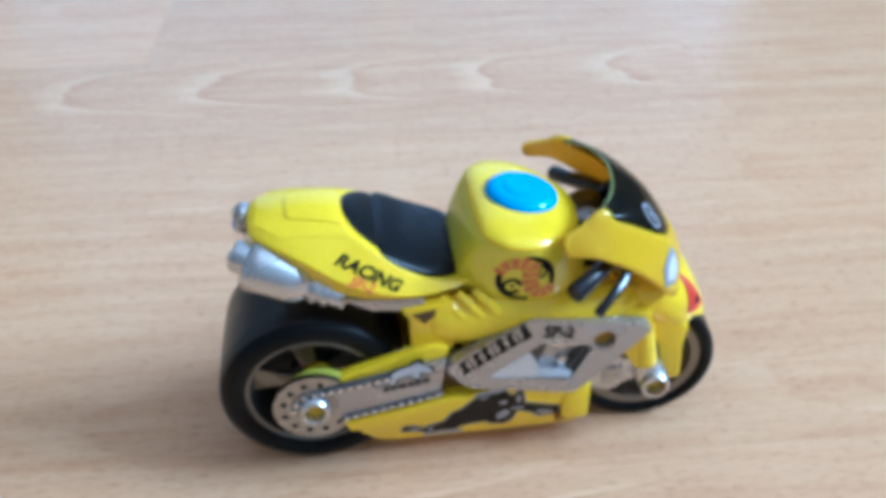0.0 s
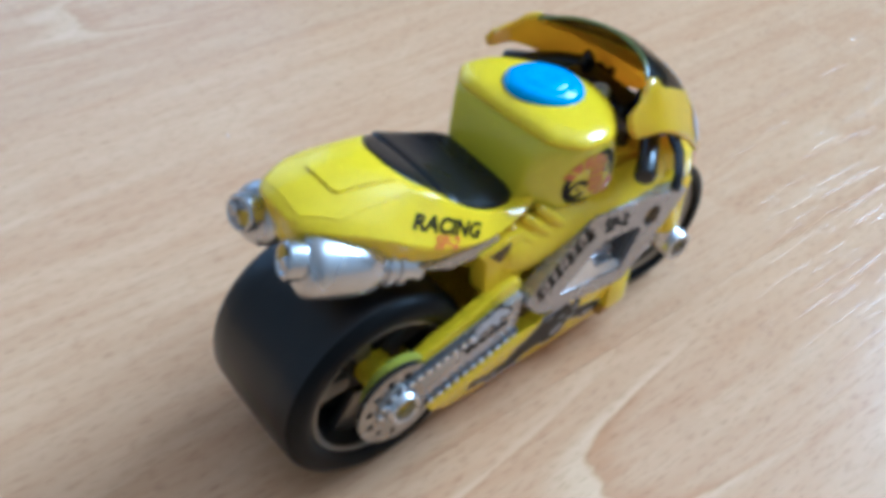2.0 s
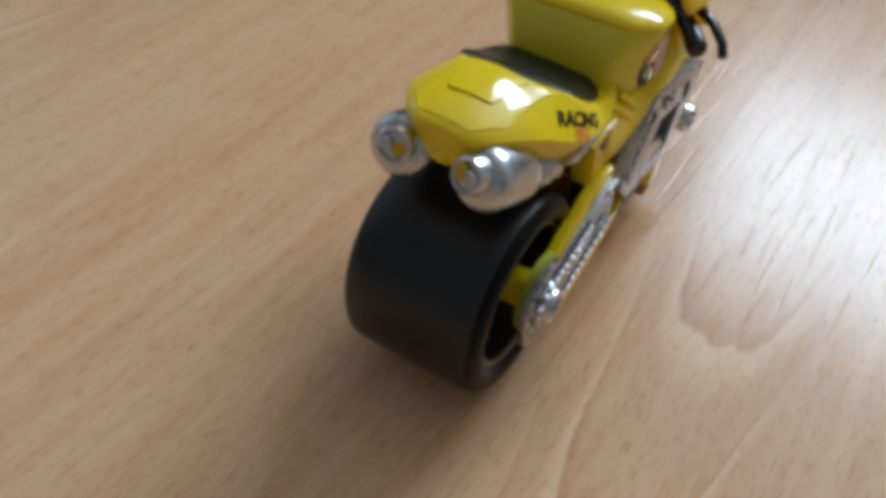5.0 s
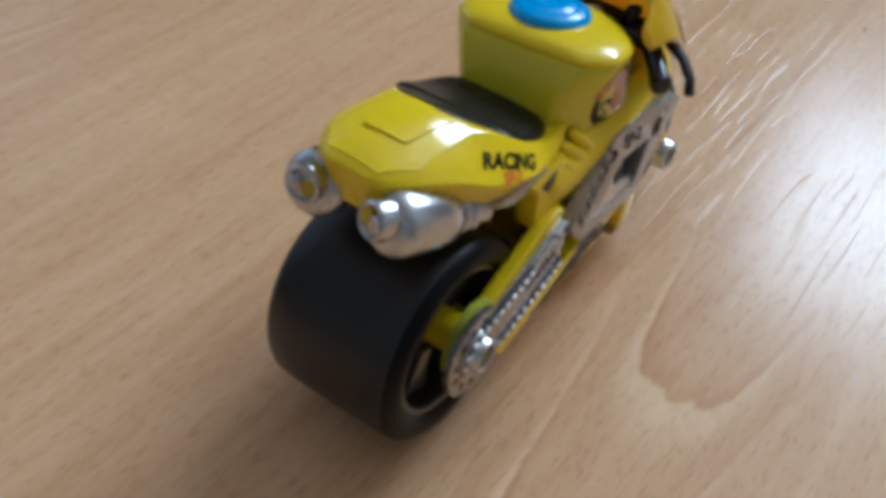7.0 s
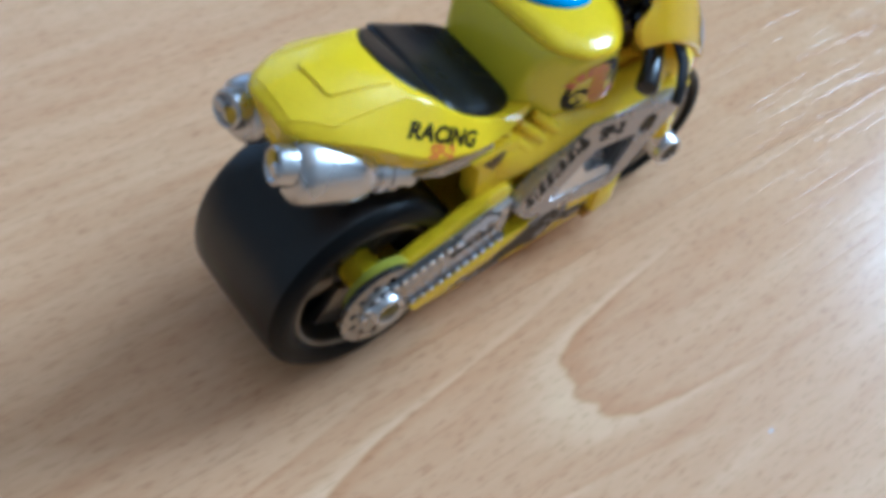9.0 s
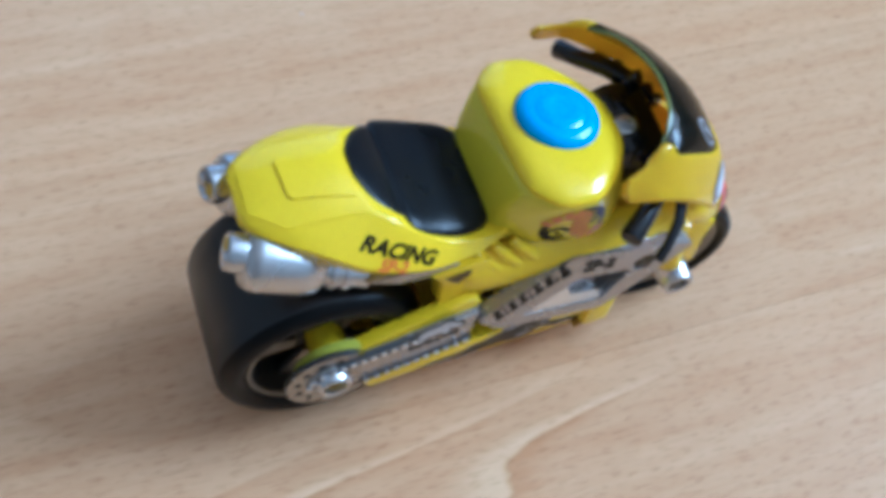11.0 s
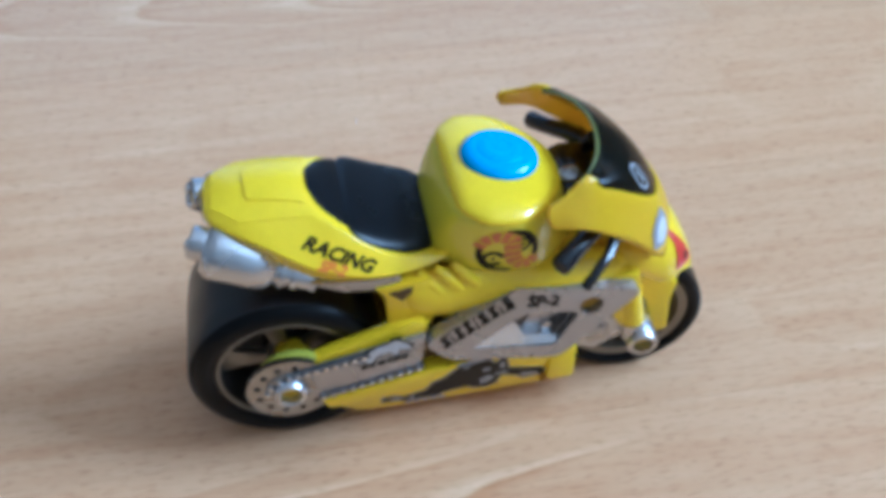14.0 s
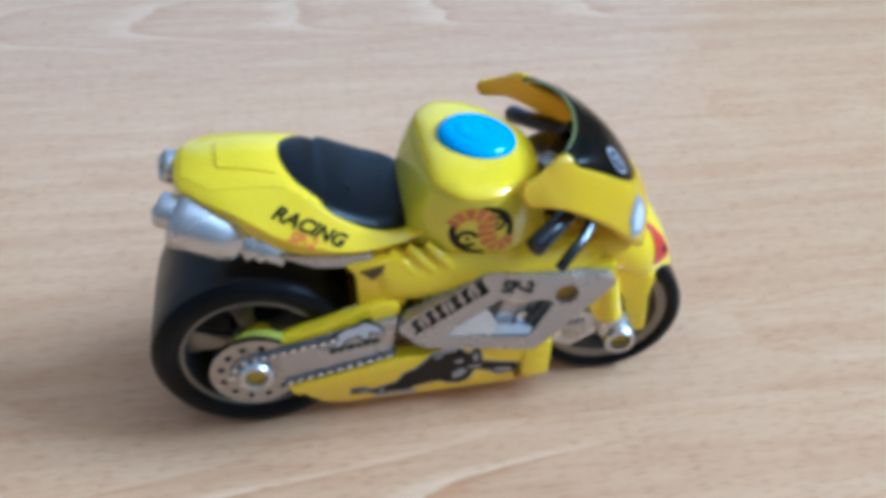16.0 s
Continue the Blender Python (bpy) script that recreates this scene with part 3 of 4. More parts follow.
def frame_plate(side):
    y = lambda v: side * (v + 2.0)
    window = [(49.8, 34.6), (60.4, 33.4), (61.2, 32.2), (57.2, 24.0), (56.4, 23.4), (38.6, 26.8)]
    hole = circle(63.9, 34.3, 2.5, 24)
    plate = part("side_frame", holed([(29.2, 29.6), (29.6, 31.0), (31.0, 32.2), (46.8, 40.2), (48.6, 40.6), (73.0, 37.4), (74.1, 36.6), (73.8, 35.4), (60.2, 21.0), (58.4, 19.6), (57.0, 19.4), (35.0, 23.8), (32.6, 25.4)], [window, hole], y(14.6), y(17.6)), plate_grey, bike,
                 "silver grey side frame plate with cut-outs")
    for v in plate.data.vertices:
        lean = max(0.0, v.co.z / MM - 33.0) * max(0.0, min(1.0, (66.0 - v.co.x / MM) / 16.0))
        v.co.y -= side * 0.26 * lean * MM
    part("engine_panel", prism([(38.0, 25.8), (50.0, 36.0), (64.0, 33.6), (58.0, 22.6)], y(12.0), y(14.4), 0.4), plate_grey, plate, "grey engine casing behind the cut-out")
    part("engine_slot", prism([(46.8, 30.4), (50.0, 34.6), (52.8, 34.2), (51.0, 30.4), (49.6, 26.0), (48.6, 26.2)], y(14.2), y(15.0), 0.3), dark_slot, plate, "dark slot in the engine casing")
    ledge = loft([[(38.8, y(17.3), 26.7), (47.8, y(15.2), 30.8), (47.8, y(12.5), 30.4), (38.8, y(12.5), 25.6)],
                  [(48.4, y(17.3), 25.2), (48.8, y(15.8), 29.6), (48.8, y(12.5), 29.0), (48.4, y(12.5), 24.0)],
                  [(50.2, y(17.3), 24.9), (50.2, y(16.2), 26.6), (50.2, y(12.5), 26.4), (50.2, y(12.5), 23.9)],
                  [(57.2, y(17.3), 23.8), (57.4, y(16.2), 25.4), (57.4, y(12.5), 25.2), (57.2, y(12.5), 23.0)]])
    part("chrome_ledge", ledge, chrome, plate, "bright silver ledge in the cut-out", angle=25.0)
    part("engine_bolt", lathe([(y(14.0), 0), (y(14.0), 1.5), (y(15.2), 1.4), (y(15.2), 0)], 55.6, 27.0, 16), silver, plate)
    part("slot_bar", prism([(57.0, 25.2), (61.2, 31.8), (60.2, 32.4), (56.2, 25.6)], y(14.2), y(16.4), 0.2), dark_grey, plate)
    part("casing_rib", prism([(52.6, 33.6), (58.4, 32.9), (58.6, 32.0), (52.4, 32.8)], y(14.2), y(16.2), 0.3), chrome, plate, "bright silver rib of the engine casing")
    part("screw_well", lathe([(y(15.6), 0), (y(15.6), 2.7)], 63.9, 34.3, 24), amber_well, plate, "brownish yellow screw well")
    return plate


def belly():
    """The belly fairing: its flanks lean inward towards the foot, with an upright block at the front."""
    bm = prism([(7.6, 13.8), (9.6, 9.6), (13.4, 5.6), (18.0, 4.6), (44.0, 4.2), (60.0, 4.4), (62.4, 6.0), (62.4, 20.4), (40.0, 21.6), (35.0, 20.8), (28.2, 19.4)], -18.7, 18.7, 0.9)
    for v in bm.verts:
        v.co.y *= (15.0 + 3.7 * min(1.0, max(0.0, (v.co.z / MM - 4.2) / 14.0))) / 18.7
    pan = part("belly_pan", bm, yellow, bike, "yellow belly fairing")
    for side in (-1, 1):
        part("pan_block", prism([(56.2, 10.6), (57.4, 9.6), (61.8, 9.6), (62.5, 10.4), (62.5, 20.2), (56.8, 20.6)], side * 10.0, side * 18.7, 0.6), yellow, pan)
        part("pan_notch", prism([(55.0, 8.6), (56.4, 10.8), (59.8, 10.6), (60.4, 9.0)], side * 12.0, side * 18.2, 0.1), amber_dark, pan, "small notch, its shade in the amber")
    return pan


def core():
    """The middle of the frame between the side plates, and the flared flanks above them."""
    block = part("body_shell", prism([(22.0, 36.0), (23.0, 46.0), (34.0, 48.0), (60.0, 46.0), (72.0, 41.0), (70.0, 24.0), (58.0, 14.0), (38.0, 14.0), (37.0, 22.0), (34.0, 32.0), (24.0, 34.0)], -9.5, 9.5, 1.0), yellow, bike, "yellow body shell")
    for side in (-1, 1):
        y = lambda v: side * (v + 1.8)
        rings = [[(26.0, y(8.5), 46.0), (26.0, y(12.8), 45.4), (25.0, y(14.6), 43.0), (24.0, y(14.2), 37.0), (24.5, y(8.5), 36.0)],
                 [(32.0, y(8.5), 45.8), (32.5, y(12.4), 44.4), (31.0, y(14.9), 40.8), (30.0, y(15.0), 32.6), (30.0, y(8.5), 32.0)],
                 [(40.0, y(8.5), 45.6), (40.0, y(11.8), 44.0), (40.0, y(14.8), 41.0), (38.5, y(15.8), 34.2), (38.0, y(8.5), 33.0)],
                 [(50.0, y(8.5), 45.6), (50.0, y(12.2), 44.2), (49.5, y(15.4), 42.0), (49.5, y(16.4), 38.8), (49.0, y(8.5), 36.0)],
                 [(62.0, y(8.5), 45.0), (62.0, y(12.0), 43.8), (62.0, y(15.2), 41.0), (62.0, y(16.3), 37.2), (62.0, y(8.5), 35.0)],
                 [(74.0, y(7.5), 44.0), (74.0, y(11.0), 43.0), (74.4, y(13.6), 40.6), (74.4, y(14.4), 36.0), (73.0, y(7.5), 34.0)]]
        part("flank", loft(rings), yellow, block, "flared yellow flank", subsurf=2)
        part("pivot_block", prism([(19.6, 44.6), (21.6, 42.0), (21.9, 33.0), (30.4, 31.6), (33.0, 36.0), (31.0, 45.4)], y(9.0), y(13.7), 0.9), yellow, block)
        part("pivot_bolt_hole", prism([(22.4, 43.2), (27.4, 44.2), (27.0, 42.4), (25.0, 40.6)], y(13.5), y(13.95), 0.1), shade_brown, block, "small bolt hole, its shade painted brown")
        for x, z in ((28.6, 45.6), (32.2, 46.2), (35.8, 46.6)):
            part("flank_rib", tube([(x, y(11.2), z), (x + 2.2, y(12.5), z - 2.2), (x + 4.4, y(13.2), z - 4.6), (x + 6.2, y(13.4), z - 6.6)], [0.9, 1.2, 1.2, 0.7], 12), yellow, block)
    return block


def tank():
    """The tank: an outline in plan that grows to a shoulder and closes over the top."""
    def ring(z, back, wb, xm0, wm, xm1, xf, wf, tilt=0.0, widen=(1.0, 1.02, 0.97)):
        half = [(back, 0, z), (back, -wb * 0.62, z), (back + 0.5, -wb, z), (xm0, -wm * widen[0], z), ((xm0 + xm1) / 2, -wm * widen[1], z), (xm1, -wm * widen[2], z), (xf - 1.6, -wf, z), (xf, -wf * 0.45, z), (xf, 0, z)]
        return [(x, yy, zz - tilt * (x - 40.0)) for x, yy, zz in mirrored(half)]
    low, mid = (0.90, 1.0, 1.07), (0.95, 1.02, 1.02)
    rings = [ring(41.0, 31.8, 9.4, 39.6, 15.2, 53.6, 63.5, 9.6, 0.0, low),
             ring(47.0, 31.6, 9.8, 39.6, 15.8, 53.4, 62.5, 9.4, 0.0, low),
             ring(53.0, 33.0, 10.8, 39.8, 16.3, 52.8, 61.5, 9.0, 0.05, mid),
             ring(57.6, 35.4, 12.2, 40.8, 16.9, 51.6, 60.6, 8.7, 0.10),
             ring(59.2, 36.6, 12.6, 41.2, 17.0, 51.4, 60.2, 8.5, 0.12),
             ring(59.4, 37.4, 11.8, 41.8, 16.2, 50.8, 59.6, 7.8, 0.12),
             ring(59.0, 42.0, 5.0, 44.0, 6.0, 49.0, 55.0, 3.0, 0.12)]
    shell = part("fuel_tank", loft(rings, creases={2: 0.35, 3: 0.35}), shaded_tank_yellow, bike, "glossy olive yellow tank, shade of its sides in the colour", subsurf=2)
    # top is split off in brighter yellow for the light it catches
    rings = [ring(58.6, 37.4, 12.4, 41.6, 16.6, 51.2, 59.8, 8.2, 0.12),
             ring(59.3, 36.6, 12.8, 41.3, 17.2, 51.4, 60.3, 8.6, 0.12),
             ring(60.0, 36.8, 12.8, 41.4, 17.1, 51.3, 60.1, 8.5, 0.12),
             ring(61.2, 38.2, 11.4, 42.0, 15.8, 50.8, 59.0, 7.4, 0.13),
             ring(62.0, 40.4, 8.4, 43.4, 11.4, 49.6, 57.0, 5.2, 0.13),
             ring(62.3, 44.6, 3.4, 45.6, 4.0, 48.2, 52.4, 2.0, 0.13)]
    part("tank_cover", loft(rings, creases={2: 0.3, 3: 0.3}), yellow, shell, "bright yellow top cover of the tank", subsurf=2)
    button = blank()
    axis0, axis1 = Vector((48.0, 0.6, 59.2)), Vector((49.0, 0.6, 66.9))
    turned([(0.0, 0), (0.0, 7.6), (1.7, 8.0), (2.5, 7.7), (3.2, 6.7), (3.7, 5.2), (3.62, 4.9), (3.85, 4.5), (4.1, 3.2), (4.08, 2.3), (3.9, 1.9), (4.0, 1.2), (4.05, 0)], axis0, axis1, 48, button)
    part("button", button, blue, shell, "round blue push button with raised rings")
    return shell


def tail():
    # sections from rear to front: x, half width, top, crease y and z, shoulder y and z, edge z, lip z
    rows = [(-10.2, 4.4, 60.8, 2.8, 60.7, 3.8, 60.4, 60.0, 54.0), (-9.2, 7.0, 61.6, 4.8, 61.2, 6.2, 60.8, 60.0, 53.6), (-4.0, 10.4, 62.8, 7.4, 61.7, 9.0, 60.7, 59.4, 53.0), (2.0, 13.4, 63.0, 7.6, 61.2, 10.8, 59.4, 57.4, 51.2),
            (6.0, 15.2, 62.8, 7.8, 60.9, 11.8, 58.4, 55.2, 50.2), (10.0, 16.0, 61.8, 8.2, 60.2, 12.6, 57.2, 53.0, 48.2), (14.0, 16.4, 58.4, 10.4, 58.6, 13.0, 55.6, 50.8, 47.0), (19.0, 16.4, 53.4, 12.4, 54.2, 13.9, 52.2, 49.0, 46.7),
            (25.0, 15.6, 49.4, 13.2, 50.6, 14.1, 49.7, 48.2, 46.7), (31.0, 14.4, 47.6, 12.8, 49.2, 13.6, 49.0, 48.6, 47.4), (35.5, 12.4, 47.0, 11.6, 48.9, 12.0, 48.7, 48.3, 47.6)]
    rings = []
    for x, w, top, yc, zc, ys, zs, edge, lip in rows:
        back = 0.8 if x < -5 else 0.5 if x < 0 else 0.0
        tuck = 2.2 if 1 < x < 20 else 1.3
        half = [(x, 0, top), (x, -0.52 * yc, top - 0.2 * max(top - zc, 0)), (x, -yc, zc), (x, -ys, zs), (x, -w, edge), (x + back, -w + tuck, lip), (x + back, -w + tuck + 1.6, lip - 0.2), (x, -0.4 * w, lip), (x, 0, lip)]
        rings.append([(a, b + 0.018 * max(30.0 - a, 0), c + 0.06 * b * (1.0 if a < 13 else 0.2)) for a, b, c in mirrored(half)])
    shell = part("tail_shell", loft(rings, creases={2: 0.7, 4: 1.0, 5: 0.9}, ends=0.8), yellow, bike, "yellow tail fairing with raised panel lines", subsurf=3)
    for side in (-1, 1):
        y = lambda v: side * v
        part("tail_strip", prism([(7.5, 48.2), (20.0, 46.9), (25.0, 46.9), (25.4, 45.2), (20.0, 43.9), (14.0, 44.6)], y(9.0), y(14.8), 0.5), plate_grey, shell, "silver strip under the tail")
    part("tail_underside", prism([(-8.0, 55.0), (-7.0, 51.5), (4.0, 46.0), (20.0, 43.4), (30.0, 42.4), (30.0, 47.0), (12.0, 47.9), (0.0, 52.0)], -8.4, 8.4, 0.6), yellow_shaded, shell, "underside of the tail, shade put into its yellow")
    bpy.context.view_layer.update()
    over = hull_tree([shell])
    raised("tail_panel", [(-3.4, -8.0), (10.4, -8.2), (9.2, -4.0), (9.0, 4.0), (9.8, 8.6), (-3.4, 9.4), (-8.4, 6.0), (-8.6, -4.0)], yellow, shell, over, 0.2, "raised top of the tail")
    raised("tail_panel", [(-1.2, -4.0), (-1.8, -3.3), (-2.2, 3.3), (-1.8, 4.2), (8.6, 6.2), (8.8, 0.6), (8.8, -5.5)], yellow, shell, over, 0.5, "raised middle panel of the tail")
    return shell


def seat():
    # x, half width, top, edge, crown, sideways shift
    rows = [(9.6, 2.8, 62.1, 61.2, 0.3, 0.92), (10.4, 5.8, 61.7, 60.2, 0.7, 0.88), (12.6, 9.4, 60.3, 58.4, 0.8, 0.78), (15.2, 11.2, 58.4, 56.6, 0.7, 0.70), (15.9, 11.4, 57.7, 56.0, 0.7, 0.70), (16.4, 11.5, 57.4, 55.6, 0.7, 0.72), (17.0, 12.4, 57.6, 55.2, 0.4, 0.75), (21.0, 13.1, 54.9, 52.6, 0.4, 1.05), (26.0, 13.0, 52.7, 50.4, 0.4, 1.10),
            (30.0, 12.3, 51.6, 49.2, 0.4, 1.30), (32.4, 11.0, 51.0, 48.6, 0.4, 1.50), (33.9, 8.8, 50.5, 48.4, 0.4, 1.60)]
    rings = []
    for x, w, top, edge, crown, shift in rows:
        half = [(x, 0, top), (x, -0.5 * w, top - 0.3 * crown), (x, -0.86 * w, top - crown), (x, -w, top - 1.0 - crown), (x, -w - 0.05, edge - 1.2), (x, -w + 0.8, edge - 2.2), (x, -0.5 * w, edge - 2.6), (x, 0, edge - 2.6)]
        rings.append([(a, b + shift, c + 0.05 * b) for a, b, c in mirrored(half)])
    return part("seat", loft(rings, creases={2: 0.25, 3: 0.3}, ends=0.5), black_seat, bike, "black textured seat pad with a cross seam", subsurf=2)


def exhaust(side):
    p0, p1 = Vector((-11.0, side * 7.4 + 0.4, 54.3)), Vector((8.2, side * 11.6, 46.4))
    can = part("exhaust", turned([(-0.2, 0), (-0.2, 3.9), (0.2, 4.8), (1.2, 5.5), (2.4, 5.7), (9.6, 5.3), (12.6, 4.5), (14.0, 3.0), (14.6, 3.0), (14.8, 3.5), (15.8, 3.5), (16.0, 2.9), (17.0, 2.9), (17.2, 3.3), (18.2, 3.3), (18.4, 2.6), (22.0, 2.4), (22.0, 0)], p0, p1, 40), silver, bike,
               "silver exhaust silencer")
    way = (p1 - p0).normalized()
    lift = Vector((0, 0, 1.1))
    pipe = part("tail_pipe", turned([(-2.2, 0), (-2.2, 2.2), (-2.7, 2.5), (-2.8, 2.8), (-2.5, 3.2), (-1.6, 3.4), (0.4, 3.4), (0.4, 0)], p0 + lift, p0 + way * 5 + lift, 28), silver, can, "short silver tail pipe with a rounded rim")
    peg = lift + Vector((0, side * 1.3, 0.2))
    part("peg", turned([(-3.5, 0), (-3.5, 0.8), (-3.2, 1.2), (-2.0, 1.3), (-2.0, 0)], p0 + peg, p0 + way * 5 + peg, 18), silver, pipe, "small silver peg in the pipe")
    spot = lift + Vector((0, side * -1.1, 0.5 if side < 0 else -0.5))
    part("pipe_bore", turned([(-2.35, 0), (-2.35, 1.3), (-2.1, 1.5), (-2.0, 0)], p0 + spot, p0 + way * 5 + spot, 20), yellow_shaded, pipe, "yellow plastic inside the pipe")
    return can


# the front end is turned a little to the right about the steering axis
STEER = Matrix.Translation(V(64.0, 1.6, 0)) @ Matrix.Rotation(radians(-6.0), 4, "Z") @ Matrix.Translation(V(-64.0, 0, 0))


def steered(ob):
    ob.data.transform(STEER)
    return ob


# the cowl is swung sideways with the fork, its tips stay level with one another
SWUNG = Matrix(((1, 0, 0, 0), (-0.10, 1, 0, 8.0 * MM), (0, 0, 1, 0), (0, 0, 0, 1)))


def swung(ob):
    ob.data.transform(SWUNG)
    return ob


def front_wheel():
    R = FRONT_R
    wheel = steered(part("front_wheel", lathe([(a - 1.4, r) for a, r in ((-7.0, 0), (-7.0, 3.0), (-4.6, 3.4), (-4.6, 11.6), (-8.6, 12.4), (-9.0, 14.4), (9.0, 14.4), (8.6, 12.4), (4.6, 11.6), (4.6, 3.4), (7.0, 3.0), (7.0, 0))], FRONT_X, R, 56), rim_metal, bike, "front wheel with silver rim"))
    steered(part("tyre", lathe([(a - 1.4, r) for a, r in ((-8.0, 14.0), (-9.4, 14.4), (-10.1, 15.4), (-10.0, 16.6), (-9.2, 17.5), (-7.6, 17.8), (0, 17.8), (7.6, 17.8), (9.2, 17.5), (10.0, 16.6), (10.1, 15.4), (9.4, 14.4), (8.0, 14.0))], FRONT_X, R, 80, close=True), rubber, wheel, "smooth black rubber tyre"))
    return wheel


def front_fork(side):
    y = lambda v: side * (v + 3.0)
    leg = steered(part("fork_leg", prism([(69.0, 39.0), (77.0, 38.4), (79.8, 22.0), (78.2, 20.6), (74.6, 22.0), (71.0, 28.0)], y(8.6), y(14.2), 1.0), yellow, bike, "yellow fork leg"))
    steered(part("fork_slider", turned([(0, 0), (0, 3.1), (4.6, 2.9), (4.6, 0)], (FRONT_X + 0.4, y(12.6), 18.0), (FRONT_X - 1.4, y(12.2), 28.0), 24), silver, leg, "silver fork slider"))
    steered(part("fork_tube", turned([(0, 0), (0, 2.8), (10.0, 2.7), (10.0, 0)], (FRONT_X - 0.43, y(12.4), 22.6), (FRONT_X - 2.2, y(12.0), 32.5), 24), yellow, leg))
    end = steered(part("axle_end", lathe([(y(9.0), 0), (y(9.0), 3.6), (y(16.2), 3.5), (y(16.7), 3.2), (y(16.7), 2.3), (y(14.2), 2.1)], FRONT_X + 1.8, FRONT_R, 28), silver, leg, "silver axle end"))
    steered(part("axle_bore", lathe([(y(14.6), 0), (y(14.6), 2.4)], FRONT_X + 1.8, FRONT_R, 18), yellow_shaded, end))
    caliper = steered(part("brake_caliper", prism([(64.8, 21.0), (68.0, 24.6), (74.6, 23.0), (76.0, 17.4), (70.0, 13.0), (65.6, 14.6)], y(8.0), y(12.6), 0.8), silver, leg, "silver brake caliper"))
    steered(part("caliper_face", prism([(67.4, 20.6), (72.4, 21.6), (73.4, 17.2), (68.0, 15.8)], y(12.3), y(13.2), 0.3), plate_grey, caliper))
    return leg


def mudguard():
    """The yellow nose that reaches over the front wheel, with its side flaps."""
    rings = []
    for x, w, top, foot in ((68.0, 14.4, 44.0, 35.0), (76.0, 15.4, 45.0, 34.0), (81.0, 15.0, 44.4, 31.0), (86.0, 13.0, 42.0, 26.0), (90.0, 10.2, 37.4, 22.4), (93.0, 6.6, 31.0, 21.4), (94.4, 3.0, 27.4, 22.6)):
        half = [(x, 0, top), (x, -0.55 * w, top - 0.5), (x, -0.88 * w, top - 2.2), (x, -w, (top + foot) / 2), (x, -w + 0.8, foot + 0.6), (x, -0.5 * w, foot), (x, 0, foot)]
        rings.append(mirrored(half))
    nose = steered(part("nose", loft(rings), yellow, bike, "yellow nose cone over the front wheel", subsurf=2))
    for side in (-1, 1):
        y = lambda v: side * v
        steered(part("nose_flap", prism([(78.4, 36.0), (87.6, 30.0), (87.0, 24.0), (87.8, 14.6), (86.4, 13.4), (83.6, 14.0), (81.4, 24.0), (78.4, 30.0)], y(10.2), y(12.6), 0.8), yellow, nose, "yellow flap beside the front wheel"))
    return nose


